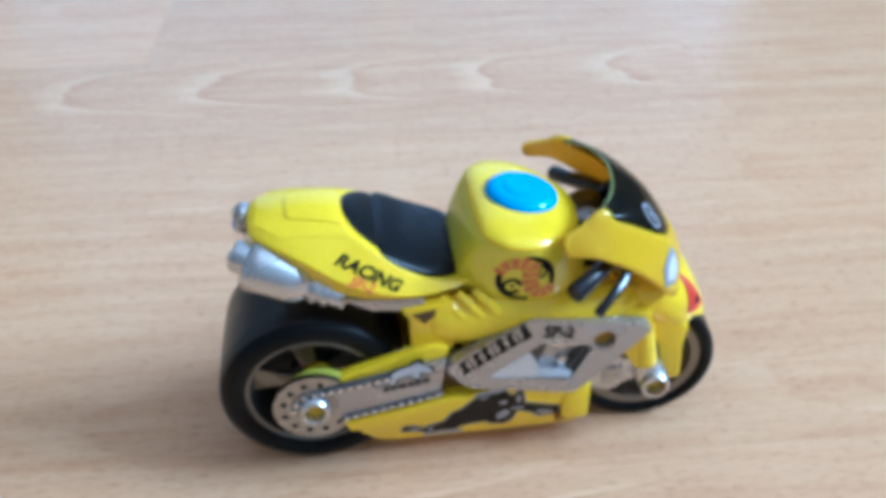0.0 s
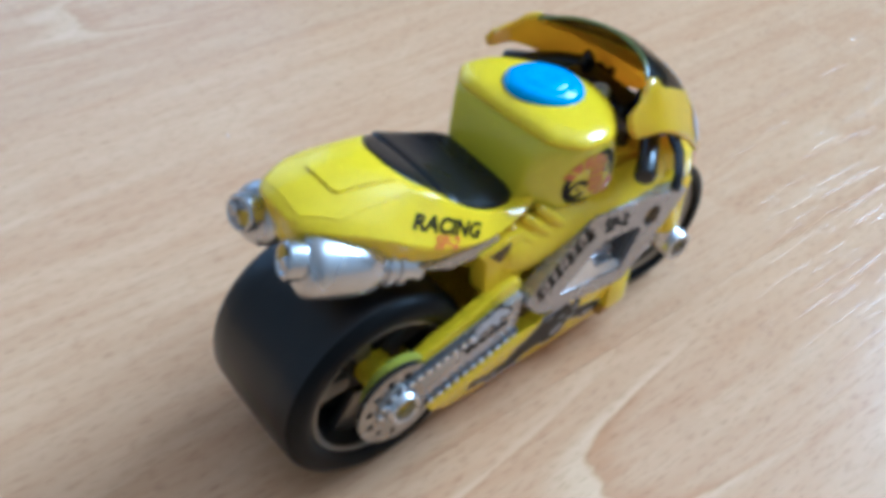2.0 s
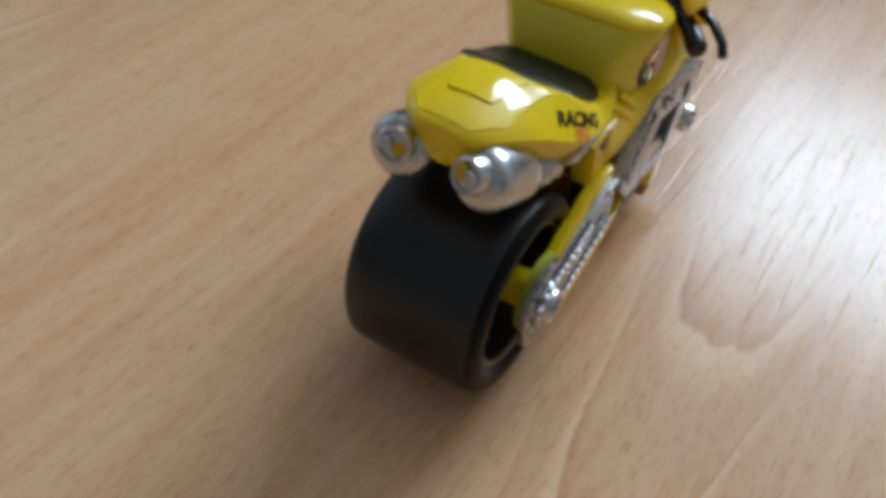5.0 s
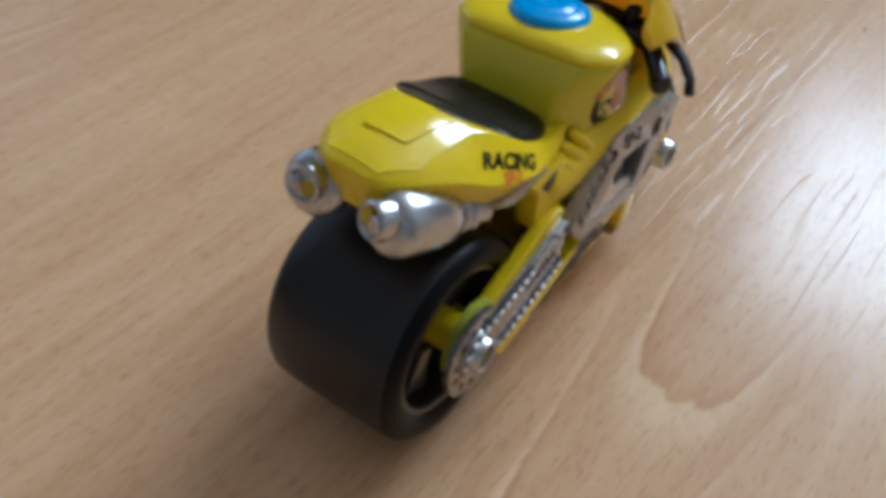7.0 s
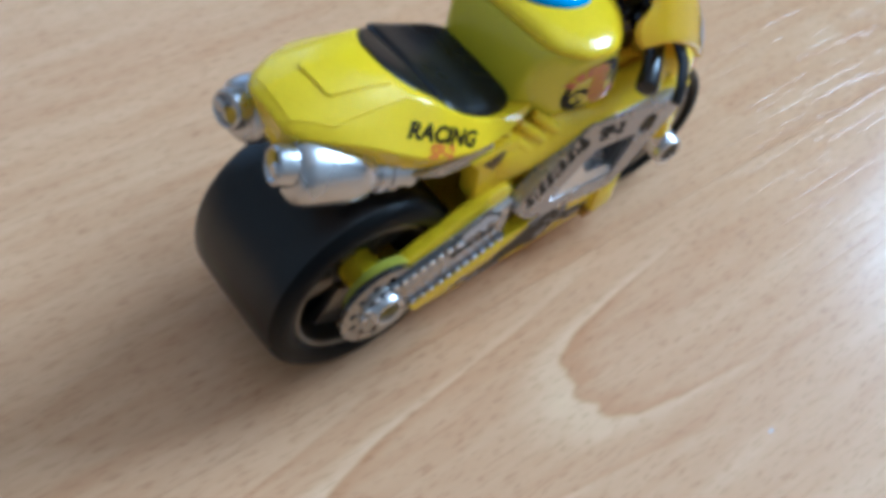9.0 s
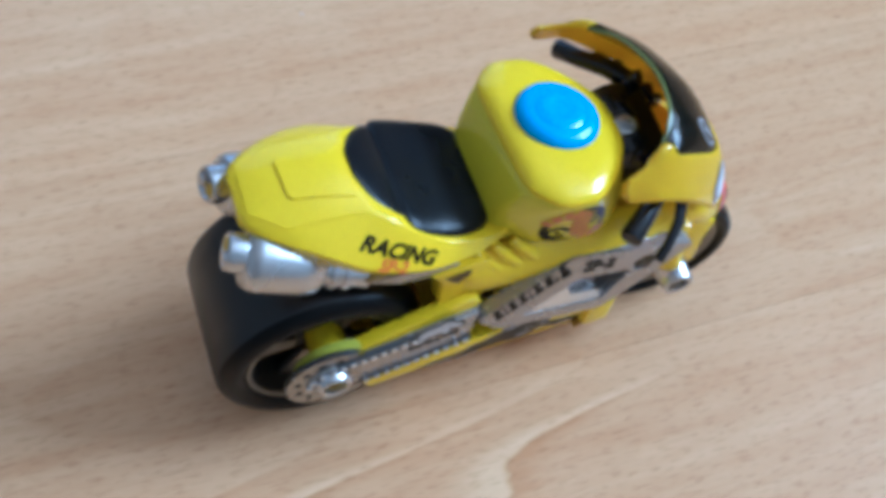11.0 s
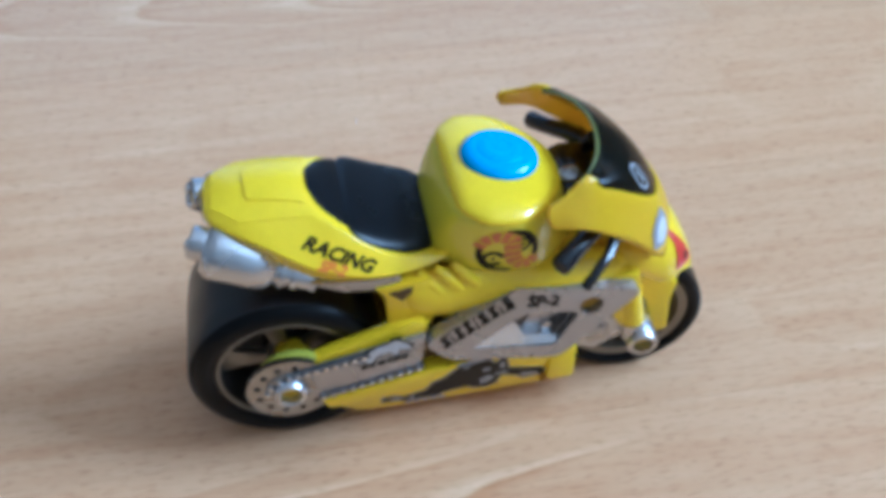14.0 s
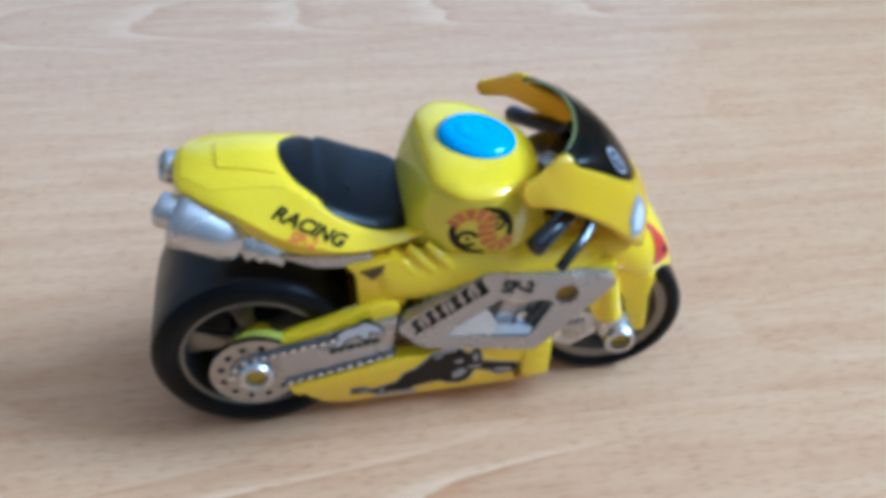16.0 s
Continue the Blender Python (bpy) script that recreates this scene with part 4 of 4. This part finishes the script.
def cowl():
    """Front cowl: a thin arched shield, open at the back, with the smoked screen in its middle."""
    # right half, from the middle plane to the rear tip: upper edge, foot of the screen, lower edge
    upper = [(67.0, 0, 66.2), (66.6, -5.0, 65.8), (65.0, -10.2, 65.0), (61.2, -15.2, 63.4), (57.8, -17.2, 62.5), (54.5, -18.8, 61.3)]
    middle = [(81.0, 0, 52.2), (79.8, -6.0, 53.0), (75.6, -12.2, 55.8), (64.0, -16.2, 62.2), (58.6, -18.6, 60.8), (53.6, -19.9, 59.2)]
    lower = [(83.6, 0, 45.2), (82.6, -7.6, 44.6), (79.2, -16.0, 42.2), (71.0, -19.2, 49.8), (61.6, -20.9, 55.8), (54.8, -20.6, 57.0)]

    def curve(points, s):
        a = abs(s) * (len(points) - 1)
        i = min(int(a), len(points) - 2)
        t = a - i
        flip = lambda p: Vector((p[0], -p[1], p[2]))
        p1, p2 = Vector(points[i]), Vector(points[i + 1])
        p0 = Vector(points[i - 1]) if i else flip(points[1])
        p3 = Vector(points[i + 2]) if i + 2 < len(points) else p2 * 2 - p1
        p = 0.5 * (2 * p1 + (p2 - p0) * t + (2 * p0 - 5 * p1 + 4 * p2 - p3) * t * t + (3 * p1 - p0 - 3 * p2 + p3) * t ** 3)
        return p if s < 0 else flip(p)

    def sheet(low, high, swell, s0, s1, ns, nu):
        rings = []
        for i in range(ns + 1):
            s = s0 + (s1 - s0) * i / ns
            a, b = curve(low, s), curve(high, s)
            way = (a + b) / 2 - Vector((62.0, 0, 48.0))
            way.normalize()
            rings.append([tuple(a.lerp(b, j / nu) + way * swell * math.sin(math.pi * j / nu) * (1 - 0.75 * abs(s))) for j in range(nu + 1)])
        return loft(rings, caps=False, closed=False)

    def shelled(name, bm, mat, parent, label, thick):
        ob = part(name, bm, mat, parent, label, angle=60.0)
        mod = ob.modifiers.new("thick", "SOLIDIFY")
        mod.thickness, mod.offset = thick * MM, 0.0
        return swung(ob)

    inset = lambda rows: [(x - 0.9, y * 0.955, z - 0.3) for x, y, z in rows]
    # one skin from wing tip to wing tip, cut out in the middle where the screen sits
    skin, ns, nu = blank(), 120, 16
    grid = []
    for i in range(ns + 1):
        s = -1.0 + 2.0 * i / ns
        a, b, c = curve(lower, s), curve(middle, s), curve(upper, s)
        column = []
        for j in range(nu + 1):
            u = j / nu
            column.append(skin.verts.new((a * (2 * (u - 0.5) * (u - 1)) + b * (4 * u * (1 - u)) + c * (2 * u * (u - 0.5))) * MM))
        grid.append(column)
    for i in range(ns):
        for j in range(nu):
            if j < nu // 2 or abs(-1.0 + 2.0 * (i + 0.5) / ns) > 0.58:
                skin.faces.new((grid[i][j], grid[i + 1][j], grid[i + 1][j + 1], grid[i][j + 1]))
    bmesh.ops.delete(skin, geom=[v for v in skin.verts if not v.link_faces], context="VERTS")
    shield = shelled("front_cowl", skin, thin, bike, "thin yellow front cowl, orange inside", 1.0)
    rim = [tuple(Vector(m).lerp(Vector(u), 0.62)) for m, u in zip(middle, upper)]
    shelled("cowl_lining", sheet(inset(middle), inset(rim), 1.2, -0.56, 0.56, 40, 8), orange_inside, shield, "orange inside of the cowl", 0.3)
    screen = shelled("windscreen", sheet(middle, upper, 1.7, -0.58, 0.58, 44, 10), smoke, shield, "smoked black windscreen", 0.7)
    swung(part("screen_rim", tube([tuple(curve(upper, -0.58 + 1.16 * i / 40)) for i in range(41)], [0.38] * 41, 8), olive, screen, "olive translucent rim of the windscreen"))
    for side in (-1, 1):
        ends = [curve(c, side * 0.995) for c in (lower, middle, upper)]
        swung(part("wing_tip", tube([tuple(ends[0]), tuple(ends[0].lerp(ends[1], 0.6) - Vector((0.3, 0, 0))), tuple(ends[1]), tuple(ends[1].lerp(ends[2], 0.4) - Vector((0.3, 0, 0))), tuple(ends[2])], [0.6, 0.7, 0.8, 0.7, 0.6], 12), thin, shield))
    return shield, screen


def handlebar():
    bar = steered(part("handlebar", tube([(65.0, -9.0, 52.0), (65.0, 0, 53.0), (65.0, 9.0, 52.0)], [2.2, 2.6, 2.2], 12), black_gloss, bike, "black handlebar"))
    steered(part("yoke", prism([(61.0, 48.0), (60.4, 53.6), (63.0, 54.8), (70.6, 54.2), (72.0, 48.0), (68.0, 42.0), (63.0, 42.0)], -8.4, 8.4, 1.0), black_gloss, bar, "black fork yoke"))
    far = [(74.4, 5.2, 51.4), (73.2, 10.0, 51.2), (71.2, 15.5, 50.8), (68.4, 21.0, 50.2)]
    knobs = [tuple(Vector(far[min(i // 8, 2)]).lerp(Vector(far[min(i // 8, 2) + 1]), i / 8 - min(i // 8, 2))) for i in range(25)]
    part("instrument_bar", tube(knobs, [1.5 + 0.45 * math.cos(i * 1.1) for i in range(25)], 10), black_gloss, bar, "knobbly black instrument bar")
    steered(part("steering_screw", turned([(0, 0), (0, 2.3), (0.8, 2.2), (1.0, 1.7), (0.4, 1.3), (0.4, 0)], (63.4, -2.6, 54.6), (62.4, -2.6, 64.4), 24), silver, bar, "silver cross-head screw"))
    for side in (-1, 1):
        y = lambda v: side * v
        steered(part("grip", tube([(70.0, y(10.0), 52.4), (67.0, y(14.6), 51.9), (62.4, y(19.4), 50.9), (57.4 if side < 0 else 59.6, y(24.0), 49.6)], [2.1, 2.0, 1.9, 2.2], 12), black_gloss, bar, "black handlebar grip"))
        if side < 0:
            steered(part("lever_perch", prism([(65.0, 50.2), (64.8, 53.0), (66.6, 54.0), (71.0, 53.4), (72.0, 52.0), (71.0, 49.8)], y(9.0), y(16.4), 0.8), black_gloss, bar, "black lever perch"))
            steered(part("brake_lever", tube([(71.8, y(10.0), 51.8), (70.4, y(17.0), 51.6), (67.4, y(22.6), 50.8), (64.0, y(26.4), 49.4), (61.8, y(28.0), 47.6)], [1.4, 1.2, 1.05, 1.0, 1.1], 10), black_gloss, bar, "black brake lever"))
        steered(part("stay", tube([(68.0, y(8.0), 51.0), (69.4, y(9.0), 54.2), (70.6, y(8.0), 55.4)], [1.8, 1.5, 1.9], 10), black_gloss, bar))
    return bar


rear_wheel()
arms = [swing_arm(-1), swing_arm(1)]
plates = [frame_plate(-1), frame_plate(1)]
pan = belly()
shell = core()
fuel = tank()
rump = tail()
seat()
exhaust(-1), exhaust(1)
front_wheel()
front_fork(-1), front_fork(1)
nose = mudguard()
shield, screen = cowl()
handlebar()

# ---------------------------------------------------------------- prints and stickers
bpy.context.view_layer.update()
tail_tree, tank_tree, plate_tree, pan_tree = hull_tree([rump]), hull_tree([fuel]), hull_tree([plates[0]]), hull_tree([pan])
guard_tree = hull_tree([o for o in arms[0].children if o.name.startswith("chain_guard")])
nose_tree, shield_tree, screen_tree = hull_tree([nose]), hull_tree([shield]), hull_tree([screen])

printed("racing_lettering", text_shapes("RACING", 3.75, 0.35), print_black, rump, (7.3, -13.9, 57.0), (14.0, -1.1, -9.0), (0.0, 0.45, 0.9), tail_tree, label="black italic lettering")
printed("model_lettering", text_shapes("SP-2", 2.9, 0.3), print_orange, rump, (9.5, -15.0, 52.5), (6.3, -0.8, -2.9), (0.0, 0.3, 0.95), tail_tree, label="small orange lettering")
printed("model_lettering", text_shapes("SP-2", 3.7, 0.1), print_black, plates[0], (50.2, -19.6, 36.3), (8.0, 0, -0.75), (0, 0, 1), plate_tree, label="black lettering", cuts=0)
for a, b, top in ((0.2, 2.2, 3.0), (2.5, 3.3, 3.3), (3.6, 5.6, 3.1), (5.9, 7.9, 3.4), (8.2, 9.1, 3.2), (9.4, 11.6, 3.4), (11.9, 13.9, 3.1), (14.2, 15.0, 3.5), (15.3, 17.6, 3.2)):
    printed("unreadable_letter", poly_shapes([[(a - 0.1, -0.8), (b - 0.1, -0.8), (b + 0.0, 0.6), (b - 0.5, 1.0), (b + 0.6, top - 0.2), (a + 0.7, top - 0.3), (a + 0.5, 1.4), (a + 0.8, 1.0)]]), print_black, plates[0], (32.2, -19.6, 28.7), (16.2, 0, 9.0), (-0.5, 0, 1), plate_tree, label="black unreadable letter", cuts=0)


def ring_poly(cx, cy, r0, r1, a0, a1, n=14):
    out = []
    for i in range(n):
        w0, w1 = a0 + (a1 - a0) * i / n, a0 + (a1 - a0) * (i + 1) / n
        out.append([(cx + r0 * math.cos(w0), cy + r0 * math.sin(w0)), (cx + r1 * math.cos(w0), cy + r1 * math.sin(w0)), (cx + r1 * math.cos(w1), cy + r1 * math.sin(w1)), (cx + r0 * math.cos(w1), cy + r0 * math.sin(w1))])
    return out


def ribbon(way, width, n=6):
    """A bent band along a row of points, as quads."""
    pts = []
    for i in range(len(way) - 1):
        p0, p1, p2, p3 = (Vector(way[max(0, min(len(way) - 1, k))]) for k in (i - 1, i, i + 1, i + 2))
        for j in range(n):
            t = j / n
            pts.append(0.5 * (2 * p1 + (p2 - p0) * t + (2 * p0 - 5 * p1 + 4 * p2 - p3) * t * t + (3 * p1 - p0 - 3 * p2 + p3) * t ** 3))
    pts.append(Vector(way[-1]))
    sides = []
    for i, p in enumerate(pts):
        d = (pts[min(i + 1, len(pts) - 1)] - pts[max(i - 1, 0)]).normalized()
        w = width * (0.45 + 0.55 * math.sin(math.pi * (0.12 + 0.76 * i / (len(pts) - 1)))) / 2
        sides.append(((p.x - d.y * w, p.y + d.x * w), (p.x + d.y * w, p.y - d.x * w)))
    return [[a[0], a[1], b[1], b[0]] for a, b in zip(sides, sides[1:])]


# a round badge: two black swirls with an orange band between
badge_at = dict(origin=(46.2, -15.6, 50.4), along=(1, 0.05, -0.05), up=(0, 0.2, 1), tree=tank_tree)
S_WAY = [(-5.9, 1.5), (-4.5, 3.7), (-2.0, 4.5), (0.4, 3.4), (0.8, 1.0), (1.2, -1.5), (2.7, -3.4), (4.6, -3.3), (5.8, -1.5)]
band = ribbon(S_WAY, 3.4, 7)
printed("badge_band", poly_shapes(band), badge_orange, fuel, lift=0.14, label="orange striped band of the round badge", **badge_at)
for quad in band[4::5]:
    printed("badge_stripe", poly_shapes([quad]), shaded_tank_yellow, fuel, lift=0.18, label="thin olive stripe across the badge", **badge_at)
for turn_by, size in ((0.0, 1.0), (math.pi, 0.8)):
    c, s_ = math.cos(turn_by), math.sin(turn_by)
    spun = lambda polys: [[(x * c - y * s_, x * s_ + y * c) for x, y in poly] for poly in polys]
    swirl = ring_poly(-2.7, -2.0, 1.3 * size, 2.3 * size, 0.2, 5.7) + ring_poly(0, 0, 4.9, 6.2, 2.9, 4.6 + 0.3 * size) + ring_poly(-2.6, -2.0, 0, 0.5, 0, math.tau, 8)
    printed("badge_swirl", poly_shapes(spun(swirl)), print_black, fuel, lift=0.1, label="black swirl of the round badge", **badge_at)

# splash stickers on the belly pan and the chain guard
PAN = dict(origin=(20.6, -18.7, 8.6), along=(1, 0, 0.0), up=(0, 0, 1), tree=pan_tree)
TALL = 1.18
splash = [(x, z * TALL) for x, z in [(-1.8, -0.1), (-1.4, 1.7), (1.0, 1.6), (3.4, 0.4), (4.8, 1.2), (8.1, 2.0), (10.0, 5.0), (12.3, 6.1), (14.3, 8.4), (15.7, 10.0), (18.2, 10.7), (19.3, 11.2), (21.1, 11.0), (23.6, 9.1), (25.0, 10.3), (26.1, 10.0), (26.6, 6.0), (30.0, 4.9), (34.9, 3.5), (35.4, 2.0),
          (34.5, 0.7), (30.7, 0.5), (29.3, 1.9), (25.7, 3.4), (24.8, 2.2), (24.2, 0.1), (22.3, -1.0), (19.3, -0.4), (18.0, 0.7), (14.6, 0.4), (11.7, -0.2), (11.3, -1.2), (6.6, -0.9), (5.0, -1.6), (2.1, -0.4)]]


def grown(poly, by):
    """The outline moved outward."""
    out = []
    for i, p in enumerate(poly):
        q, r = Vector(poly[i - 1]), Vector(poly[(i + 1) % len(poly)])
        d = (r - q).normalized()
        out.append((p[0] - d.y * by, p[1] + d.x * by))
    return out


printed("splash_sticker", poly_shapes([grown(splash, 0.45)]), print_grey, pan, lift=0.06, label="grey edge of the splash sticker", **PAN)
printed("splash_sticker", poly_shapes([splash]), print_black, pan, label="black splash sticker with jagged edge", **PAN)
for flash in ([(20.4, 3.0), (22.4, 4.4), (23.8, 3.0), (22.4, 1.2), (20.6, 0.8)], [(20.6, 7.4), (22.4, 7.6), (22.6, 6.4), (21.0, 6.2)], [(0.0, 1.0), (2.2, 0.9), (2.4, -0.1), (0.2, 0.1)], [(24.4, 8.6), (25.4, 9.6), (25.8, 6.6), (25.0, 6.2)], [(29.8, 3.0), (34.2, 2.2), (34.0, 1.1), (30.6, 1.2)], [(15.8, 9.4), (18.4, 10.0), (17.0, 8.6)], [(4.4, 0.6), (5.6, 0.9), (5.4, -0.9), (4.6, -1.1)], [(23.6, 4.8), (27.0, 5.0), (26.4, 4.0), (24.0, 3.9)]):
    printed("sticker_flash", poly_shapes([[(x, z * TALL) for x, z in flash]]), print_grey, pan, lift=0.2, label="grey flash on the sticker", **PAN)
for k in range(5):
    printed("unreadable_letter", poly_shapes([[(k * 1.9, 0), (k * 1.9 + 1.5, 0), (k * 1.9 + 1.7, 1.5), (k * 1.9 + 0.2, 1.5)]]), print_grey, pan, (24.0, -18.7, 5.6), (1, 0, -0.02), (0, 0, 1), pan_tree, label="grey unreadable letter", cuts=0)
GUARD = dict(origin=(13.4, -18.8, 25.2), along=(1, 0, 0.17), up=(0, 0, 1), tree=guard_tree)
runner = [(0.4, 2.2), (1.4, 3.4), (3.0, 3.0), (4.4, 3.8), (6.2, 4.6), (8.2, 4.6), (9.6, 5.6), (10.6, 5.8), (10.4, 4.8), (11.6, 3.8), (12.4, 2.2), (11.4, 2.0), (10.0, 2.8), (9.6, 1.4), (8.8, 1.4), (8.2, 2.6), (5.6, 2.2), (4.6, 0.9), (3.8, 1.0), (3.8, 2.0), (2.2, 1.6)]
runner = [(6.4 + (a - 6.4) * 1.16, 2.6 + (b - 2.6) * 1.12) for a, b in runner]
printed("guard_sticker", poly_shapes([grown(runner, 0.6)]), print_black, arms[0], label="black edge of the running shape sticker", **GUARD)
printed("guard_sticker", poly_shapes([runner]), print_light, arms[0], lift=0.2, label="pale grey running shape sticker", **GUARD)
for a, b in ((1.6, 3.0), (3.3, 4.6), (5.0, 6.8), (7.1, 8.2), (8.5, 10.0), (10.3, 12.0)):
    printed("unreadable_letter", poly_shapes([[(a, -0.9), (b, -0.9), (b + 0.2, 0.5), (a + 0.2, 0.5)]]), print_black, arms[0], label="black unreadable letter", cuts=0, **GUARD)

# lamp stickers, red triangles and round badge at the front
for side in (-1, 1):
    turn = lambda v: tuple(STEER.to_3x3() @ Vector((v[0], v[1] * (-side), v[2])))
    spot = lambda p: tuple(STEER @ V(p[0], p[1] * (-side), p[2]) / MM)
    flip = lambda poly: [(x * (-side), y) for x, y in poly]
    lamp = dict(origin=spot((78.4, -13.2, 49.2)), along=tuple(Vector(turn((0.75, 0.6, 0))) * (-side)), up=(0, 0, 1), tree=shield_tree)
    printed("headlamp_sticker", poly_shapes([flip([(-2.8, -3.2), (0.4, -3.8), (2.8, -2.0), (3.2, 1.4), (1.6, 3.8), (-0.6, 2.6), (-2.4, 0.4)])]), print_grey, shield, lift=0.25, cuts=3, label="grey headlamp sticker", **lamp)
    printed("headlamp_sticker", poly_shapes([flip([(-1.8, -2.2), (0.4, -2.8), (1.8, -1.4), (2.2, 1.0), (1.2, 2.2), (-1.0, 0.6)])]), print_white, shield, lift=0.35, cuts=3, label="white middle of the headlamp sticker", **lamp)
    red = dict(origin=spot((87.0, -7.8, 37.4)), along=tuple(Vector(turn((0.62, 0.78, 0))) * (-side)), up=(0, 0, 1), tree=nose_tree)
    printed("red_triangle", poly_shapes([flip([(-3.8, -3.8), (3.4, -4.6), (1.0, 0.6), (-2.2, 6.4)])]), print_red, nose, lift=0.3, cuts=4, label="red triangle sticker", **red)
    printed("triangle_mark", poly_shapes([flip([(-1.4, -2.4), (1.6, -2.8), (0.0, -0.4)])]), print_black, nose, lift=0.4, cuts=2, label="dark mark in the red triangle", **red)
mark = dict(origin=(72.4, -8.6, 59.4), along=(0.50, 0.86, 0), up=(0, 0, 1), tree=screen_tree)
printed("screen_badge", poly_shapes(ring_poly(0, 0, 1.7, 2.3, 0, math.tau, 20)), print_grey, screen, label="white ring badge on the windscreen", **mark)
printed("screen_badge", poly_shapes([[(-0.8, -1.0), (0.9, -0.8), (0.6, 0.2), (1.0, 1.0), (-0.6, 0.9), (-0.2, 0.0)]]), print_grey, screen, label="grey middle of the windscreen badge", **mark)


# ---------------------------------------------------------------- crumbs on the floor
def crumb(x, y, size, mat, label, stretch=1.0):
    bm = blank()
    bmesh.ops.create_icosphere(bm, subdivisions=2, radius=size * MM)
    chance = random.Random(int(x * 10))
    for v in bm.verts:
        v.co *= chance.uniform(0.8, 1.2)
        v.co.x *= stretch
        v.co.z *= 0.3
    low = min(v.co.z for v in bm.verts)
    bmesh.ops.translate(bm, verts=bm.verts, vec=(0, 0, -low))
    ob = finish("crumb", bm, mat)
    ob.location = V(x, y, 0)
    return tagged(ob, label, "crumb", group="crumbs on the floor")


crumb(27.0, 101.0, 0.32, print_white, "tiny pale crumb lying on the wooden floor")
crumb(199.4, -34.0, 0.65, dark_slot, "tiny dark brown crumb lying on the wooden floor")
crumb(55.8, -76.0, 0.3, print_white, "tiny white shred lying on the wooden floor", 2.2)


# ---------------------------------------------------------------- floor: beech boards 80 mm wide, end joints staggered
BOARD, THICK, GAP = 0.0805, 0.008, 0.00004
ground = finish("floor", box(X0, X1, Y0, Y1, -0.03, -THICK), dark_furniture)
tagged(ground, "light beech laminate floor of narrow staggered boards", "floor", kind="structure")
# boards with a flame figure of their own: board row, flame tip x and y, narrowness, strength
SEAM = -0.0225
FLAMES = {-1: (0.0337, -0.0471, 3900.0, 0.95), 2: (-0.0504, 0.1897, 2200.0, 0.58)}
# the boards run slightly askew to the toy; their ends reach under the walls
ASKEW = Matrix.Translation((0.06, 0.058, 0)) @ Matrix.Rotation(radians(-2.3), 4, "Z") @ Matrix.Translation((-0.06, -0.058, 0))
BX0, BX1, BY0, BY1 = X0 - 0.10, X1 + 0.10, Y0 - 0.10, Y1 + 0.10
dice = random.Random(7)
for row in range(math.floor((BY0 - SEAM) / BOARD), math.ceil((BY1 - SEAM) / BOARD)):
    y0, y1 = max(BY0, SEAM + row * BOARD), min(BY1, SEAM + (row + 1) * BOARD)
    if y1 - y0 < 0.002:
        continue
    joint = -0.079 if row == 3 else dice.uniform(0.16, 0.45) if row in (-1, 0, 1, 2) else dice.uniform(-0.3, 0.3)
    cuts_at = [BX0] + sorted(x for x in (joint + 0.62 * k for k in range(-5, 6)) if BX0 + 0.02 < x < BX1 - 0.02) + [BX1]
    for x0, x1 in zip(cuts_at, cuts_at[1:]):
        tip = (x0 + dice.uniform(-0.2, 0.5), (y0 + y1) / 2 + dice.uniform(-0.03, 0.03), dice.choice((2500.0, 6000.0)), dice.uniform(0.08, 0.22))
        if row in FLAMES and x0 < 0.03 < x1:
            tip = FLAMES[row]
        bm = box(x0 + GAP - tip[0], x1 - GAP - tip[0], y0 + GAP - tip[1], y1 - GAP - tip[1], -THICK, 0.0)
        board = part("board", bm, wood, ground)
        board.matrix_local = ASKEW @ Matrix.Translation((tip[0], tip[1], 0))
        board["bow"], board["figure"], board["nest"] = tip[2], tip[3], 0.0 if row == -1 else 1.0
        board["shade"] = (1.07 if x1 < 0.0 else 0.97) if row == 3 else {-1: 1.0, 0: 0.985, 1: 1.02}.get(row, dice.uniform(0.97, 1.03))
